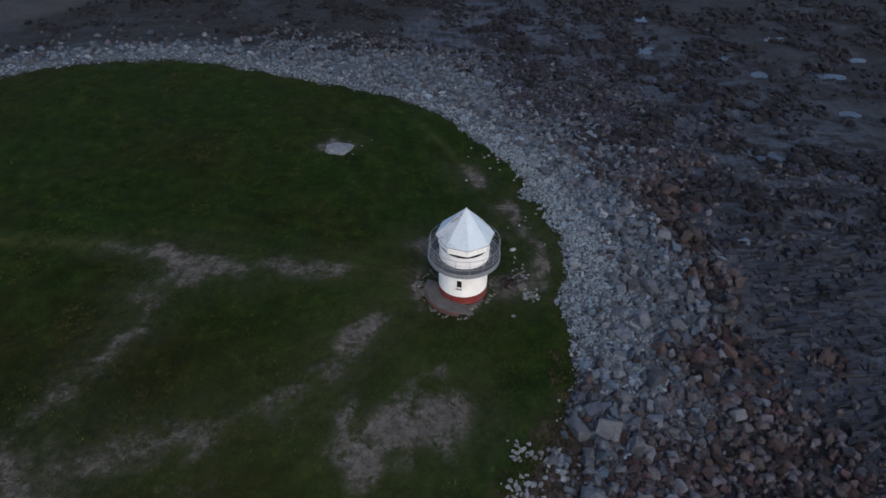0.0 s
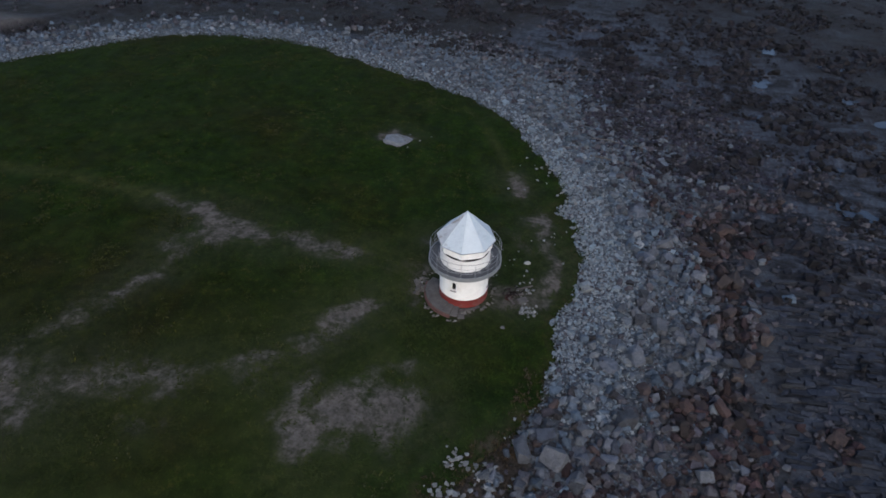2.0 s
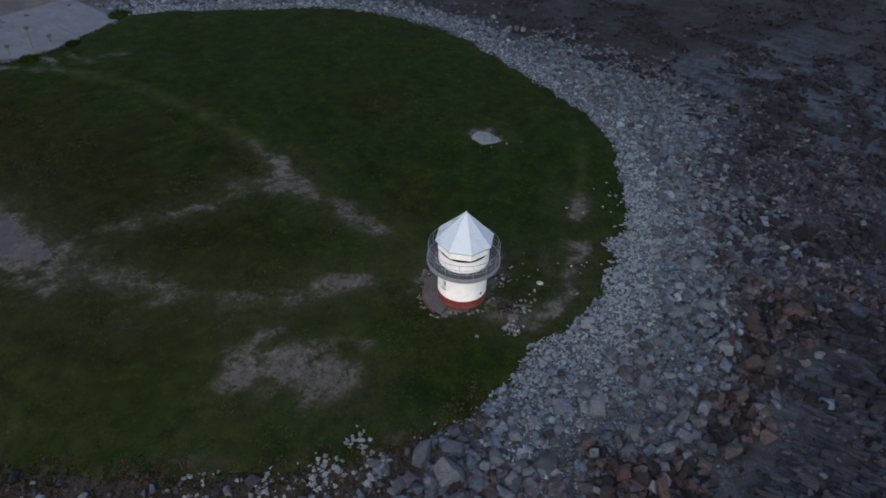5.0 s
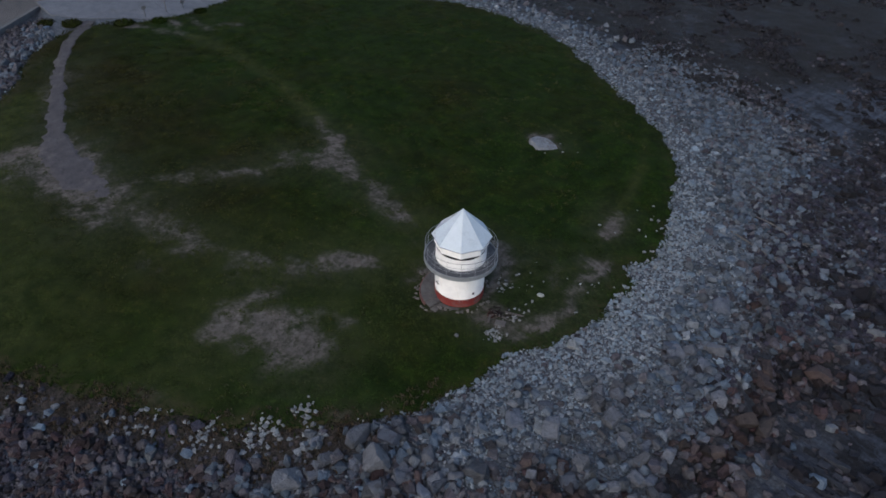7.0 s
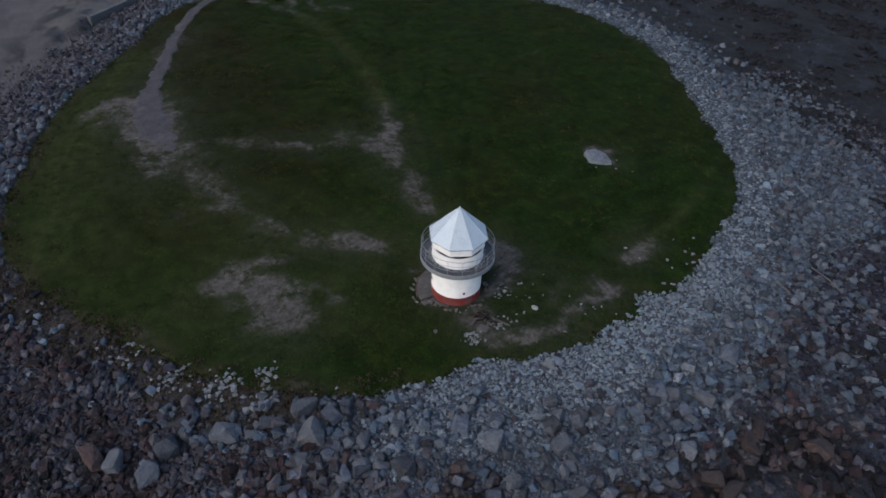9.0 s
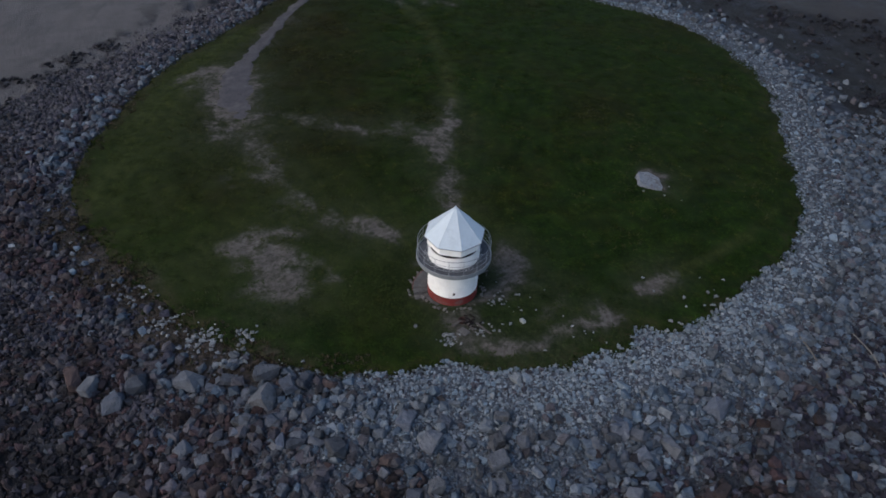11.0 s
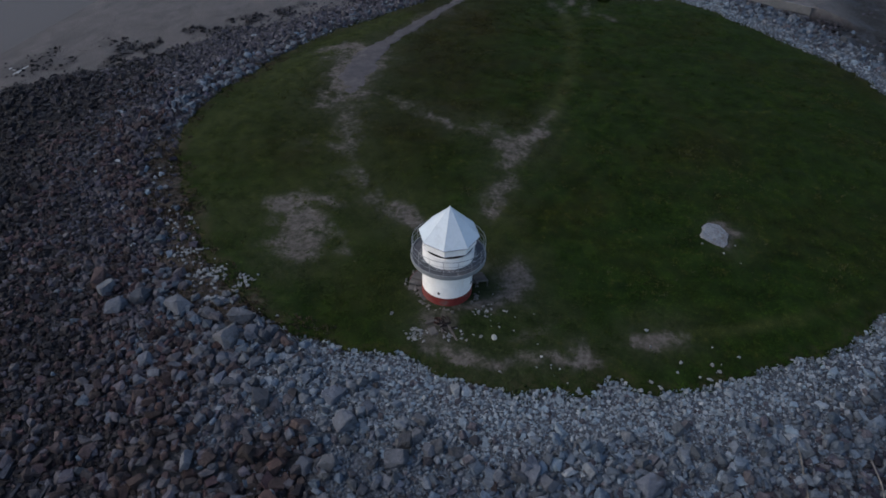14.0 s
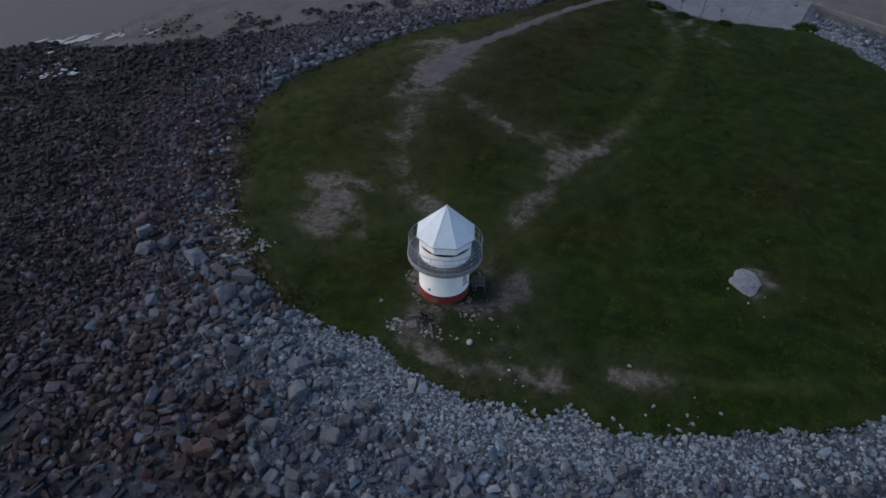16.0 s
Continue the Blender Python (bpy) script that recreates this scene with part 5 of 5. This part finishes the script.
for x, y, n, sp, size in ((4.1, -.75, 60, .30, .17), (3.9, 1.1, 14, .3, .2), (3.5, 1.4, 10, .4, .22), (1.2, 2.5, 18, .6, .22), (2.4, 4.4, 10, 1.2, .16), (4.6, 7.5, 8, 1.0, .2), (1.6, 14.5, 6, 1.3, .2), (5.0, 12.2, 11, .6, .32),
                          (2.5, -12.1, 30, .35, .26), (4.2, -12.8, 52, .5, .3), (2.5, -14.8, 64, .6, .26), (.9, -16.9, 42, .6, .26), (-1.9, -19.0, 24, .6, .28), (5.3, -9.9, 6, .5, .3), (-8, -24.2, 5, 1.2, .26), (2.6, 16.0, 8, .8, .3), (-2.7, .5, 5, .4, .3)):
    for _ in range(n):
        stone(x + sp * srng.standard_normal(), y + sp * srng.standard_normal(), size * srng.uniform(.3, 1.0), srng)
SLAB = surface("slab_stone", (.075, .085, .100), (.185, .200, .222), 2.4, .85, .04, stain=(.08, .075, .07))


def slab_stone(x, y, corners, thick):
    """A broad broken slab: a jagged outline stepped up to a rough, slightly domed top."""
    bm = bmesh.new()
    edge = []
    for k, (u, v) in enumerate(corners):
        p, q = corners[(k + 1) % len(corners)]
        for s in (0, .2, .4, .6, .8):
            w = .3 * (float(vnoise(3.1 * (k + s), 2.7, 5)) - .5)
            edge.append((u + (p - u) * s + w, v + (q - v) * s + w))
    rings = []
    for f, z in ((1.08, -.15), (1.0, .7 * thick), (.95, thick), (.6, 1.08 * thick), (.25, 1.15 * thick)):
        rings.append([bm.verts.new((u * f, v * f, z + .07 * (float(fbm(u * f * 2 + 9, v * f * 2, 12)) - .5))) for u, v in edge])
    n = len(edge)
    for a, c in zip(rings, rings[1:]):
        for k in range(n):
            bm.faces.new((a[k], a[(k + 1) % n], c[(k + 1) % n], c[k]))
    bm.faces.new(rings[-1])
    ob = part("slab_stone", bm, SLAB)
    ob.matrix_world = pose(x, y, float(height(x, y)) + .04, -5, 5, 0)
    return tagged(ob, "broad pale stone slab set in worn grass", "stone", "slab stones")


for k in range(70):
    a, r = srng.uniform(-95, 150), 1.78 + .12 * abs(srng.standard_normal())
    if k > 45:
        a, r = srng.uniform(-215, -80), 2.55 + .12 * abs(srng.standard_normal())
    foot_rubble(r * math.cos(radians(a)), r * math.sin(radians(a)), srng.uniform(.08, .24), srng)
for _ in range(22):
    foot_rubble(-2.75 + .22 * srng.standard_normal(), .2 + .55 * srng.standard_normal(), srng.uniform(.16, .55), srng)
slab_stone(-9.25, 16.05, [(-.7, -.85), (.4, -.95), (.85, -.4), (1.2, .45), (-.2, .9), (-1.15, .1)], .2)

for _ in range(9):
    stone(-9.4 + 1.1 * srng.standard_normal(), 16.6 + .8 * srng.standard_normal(), .15 * srng.uniform(.5, 1.2), srng)

for k, (x, y, turn, long) in enumerate(((3.75, 1.3, 38, 1.3), (3.0, .35, 80, .9), (3.35, .5, 20, .8), (3.1, -.2, 130, .7))):
    plank = part("plank", box(long, .12, .05, pose(0, 0, 0), .006), WEATHERED_WOOD)
    plank.matrix_world = pose(x, y, float(height(x, y)) + .08 + .03 * k, 3, 4, turn)
    tagged(plank, "broken weathered plank lying among rubble", "plank", "broken planks")
CHARRED = surface("charred_wood", (.004, .0035, .004), (.016, .011, .011), 6.0, .9, .01, "object", .4)
for k in range(16):
    x, y = 2.95 + .24 * srng.standard_normal(), .55 + .3 * srng.standard_normal()
    ember = part("charred_wood", box(.18 + .3 * srng.random(), .07, .06, pose(0, 0, 0), .012), CHARRED)
    ember.matrix_world = pose(x, y, float(height(x, y)) + .07 + .012 * k, srng.normal(0, 8), srng.normal(0, 8), srng.uniform(0, 180))
    tagged(ember, "charred black timber lying in a burnt heap", "burnt wood", "burnt timbers")
scrap = part("rusty_drum", lathe([(.02, 0), (.2, 0), (.22, .02), (.22, .16), (.2, .18), (.17, .16), (.17, .05), (.02, .05)], 20), RUST, None)
scrap.matrix_world = pose(2.85, .15, float(height(2.85, .15)) + .03, 8, 5, 0)
tagged(scrap, "rusty iron drum stub standing among rubble", "drum")
hearth = part("rubble_slab", box(.62, .46, .12, pose(0, 0, 0), .03), CONCRETE)
hearth.matrix_world = pose(3.75, .1, float(height(3.75, .1)) + .06, 4, -3, 35)
tagged(hearth, "broken concrete slab lying in the rubble", "slab")

# driftwood on the shingle
def driftwood(x0, y0, x1, y1, sag, r, label):
    """A bent, tapering branch lying along the stones, with a broken side stub."""
    line = []
    for k in range(13):
        f = k / 12
        x, y = x0 + (x1 - x0) * f, y0 + (y1 - y0) * f + sag * math.sin(math.pi * f) + .06 * math.sin(9 * f)
        line.append((x - x0, y - y0, float(height(x, y)) + .2 + .03 * math.sin(7 * f)))
    branch = thing("driftwood", pose(x0, y0, 0), label, "driftwood", "driftwood on the shingle")
    part("stem", tube(line, r, 8), BLEACHED_WOOD, branch)
    bx, by, bz = line[8]
    part("broken_limb", tube([(bx, by, bz), (bx + .3, by + .16, bz + .08), (bx + .55, by + .2, bz + .12)], r * .6, 6), BLEACHED_WOOD, branch)


driftwood(6.2, 19.4, 10.8, 20.25, -.15, .05, "bleached driftwood pole lying on the stones")
driftwood(6.0, 23.0, 11.2, 23.25, .2, .042, "thin crooked driftwood branch lying on the stones")


# ---- the quay in the west ----
quay = thing("quay", pose(0, 0, 0), "pale concrete quay at the edge of the grass", "quay", kind="structure")
for outline in ([(-66.3, -8.2), (-61.5, -8.0), (-58.4, -5.6), (-56.2, -2.2), (-54.2, .6), (-53.4, 2.6), (-66.3, 2.6)], [(-66.3, 2.64), (-53.39, 2.64), (-54.6, 7.2), (-66.3, 7.2)], [(-66.3, 7.24), (-54.62, 7.24), (-56.1, 12.6), (-66.3, 12.9)]):
    bm = bmesh.new()
    bmesh.ops.extrude_face_region(bm, geom=[bm.faces.new([bm.verts.new((px, py, -.96)) for px, py in outline])])
    bm.verts.ensure_lookup_table()
    for v in bm.verts[len(outline):]:
        v.co.z = .24
    part("quay_slab", bm, QUAY, quay, "pale worn concrete slab")
for x0, y0, x1, y1 in ((-65.2, -8.4, -54.5, -19.4), (-66.7, 13.2, -59.6, 29.6)):
    turn = math.degrees(math.atan2(y1 - y0, x1 - x0))
    part("sea_wall", box(math.hypot(x1 - x0, y1 - y0), .45, 1.0, pose(.5 * (x0 + x1), .5 * (y0 + y1), -.38, 0, 0, turn), .05), WALL_CONCRETE, quay, "low pale concrete sea wall")


def hummock(x, y, r, h, seed):
    """A tussocky grass mound: a lumpy dome set with blades."""
    q = np.random.default_rng(seed)
    bm = bmesh.new()
    bmesh.ops.create_icosphere(bm, subdivisions=3, radius=1)
    for v in bm.verts:
        k = .75 + .5 * float(fbm(v.co.x * 1.5 + seed, v.co.y * 1.5 + v.co.z, seed))
        v.co = Vector((v.co.x * r * k, v.co.y * r * k, max(v.co.z, -.3) * h * k))
    for p in [v.co.copy() for v in bm.verts if v.co.z > -.1 * h]:
        for _ in range(4):
            c = p + Vector(q.normal(0, .07, 3))
            d = Vector((q.normal(0, .1), q.normal(0, .1), .14 + .14 * q.random())) + p * .08
            s = Vector((q.normal(0, .04), q.normal(0, .04), 0))
            bm.faces.new([bm.verts.new(c - s), bm.verts.new(c + s), bm.verts.new(c + d)])
    ob = part("grass_hummock", bm, BLADES)
    ob.matrix_world = pose(x, y, float(height(x, y)) + .02)
    return tagged(ob, "tussocky grass hummock beside the quay", "grass", "grass hummocks")


for k, (x, y, r, h) in enumerate(((-54.4, -2.4, 1.0, .3), (-53.0, .9, .7, .22), (-53.2, 5.6, .6, .2), (-57.3, -6.9, .9, .3), (-59.6, -8.9, .9, .3), (-57.0, 13.5, 1.2, .3))):
    hummock(x, y, r, h, k + 1)
for x, y, h in ((-55.4, 2.6, 2.3), (-55.2, .2, 1.2), (-55.6, 4.6, .9)):
    post = thing("sign_post", pose(x, y, .22), "white metal post standing on the quay edge", "post", "posts")
    part("pole", tube([(0, 0, 0), (0, 0, h)], .05, 8), WALL_CONCRETE, post)
    part("plate", box(.06, .45, .35, pose(0, 0, h - .2), .005), WALL_CONCRETE, post)
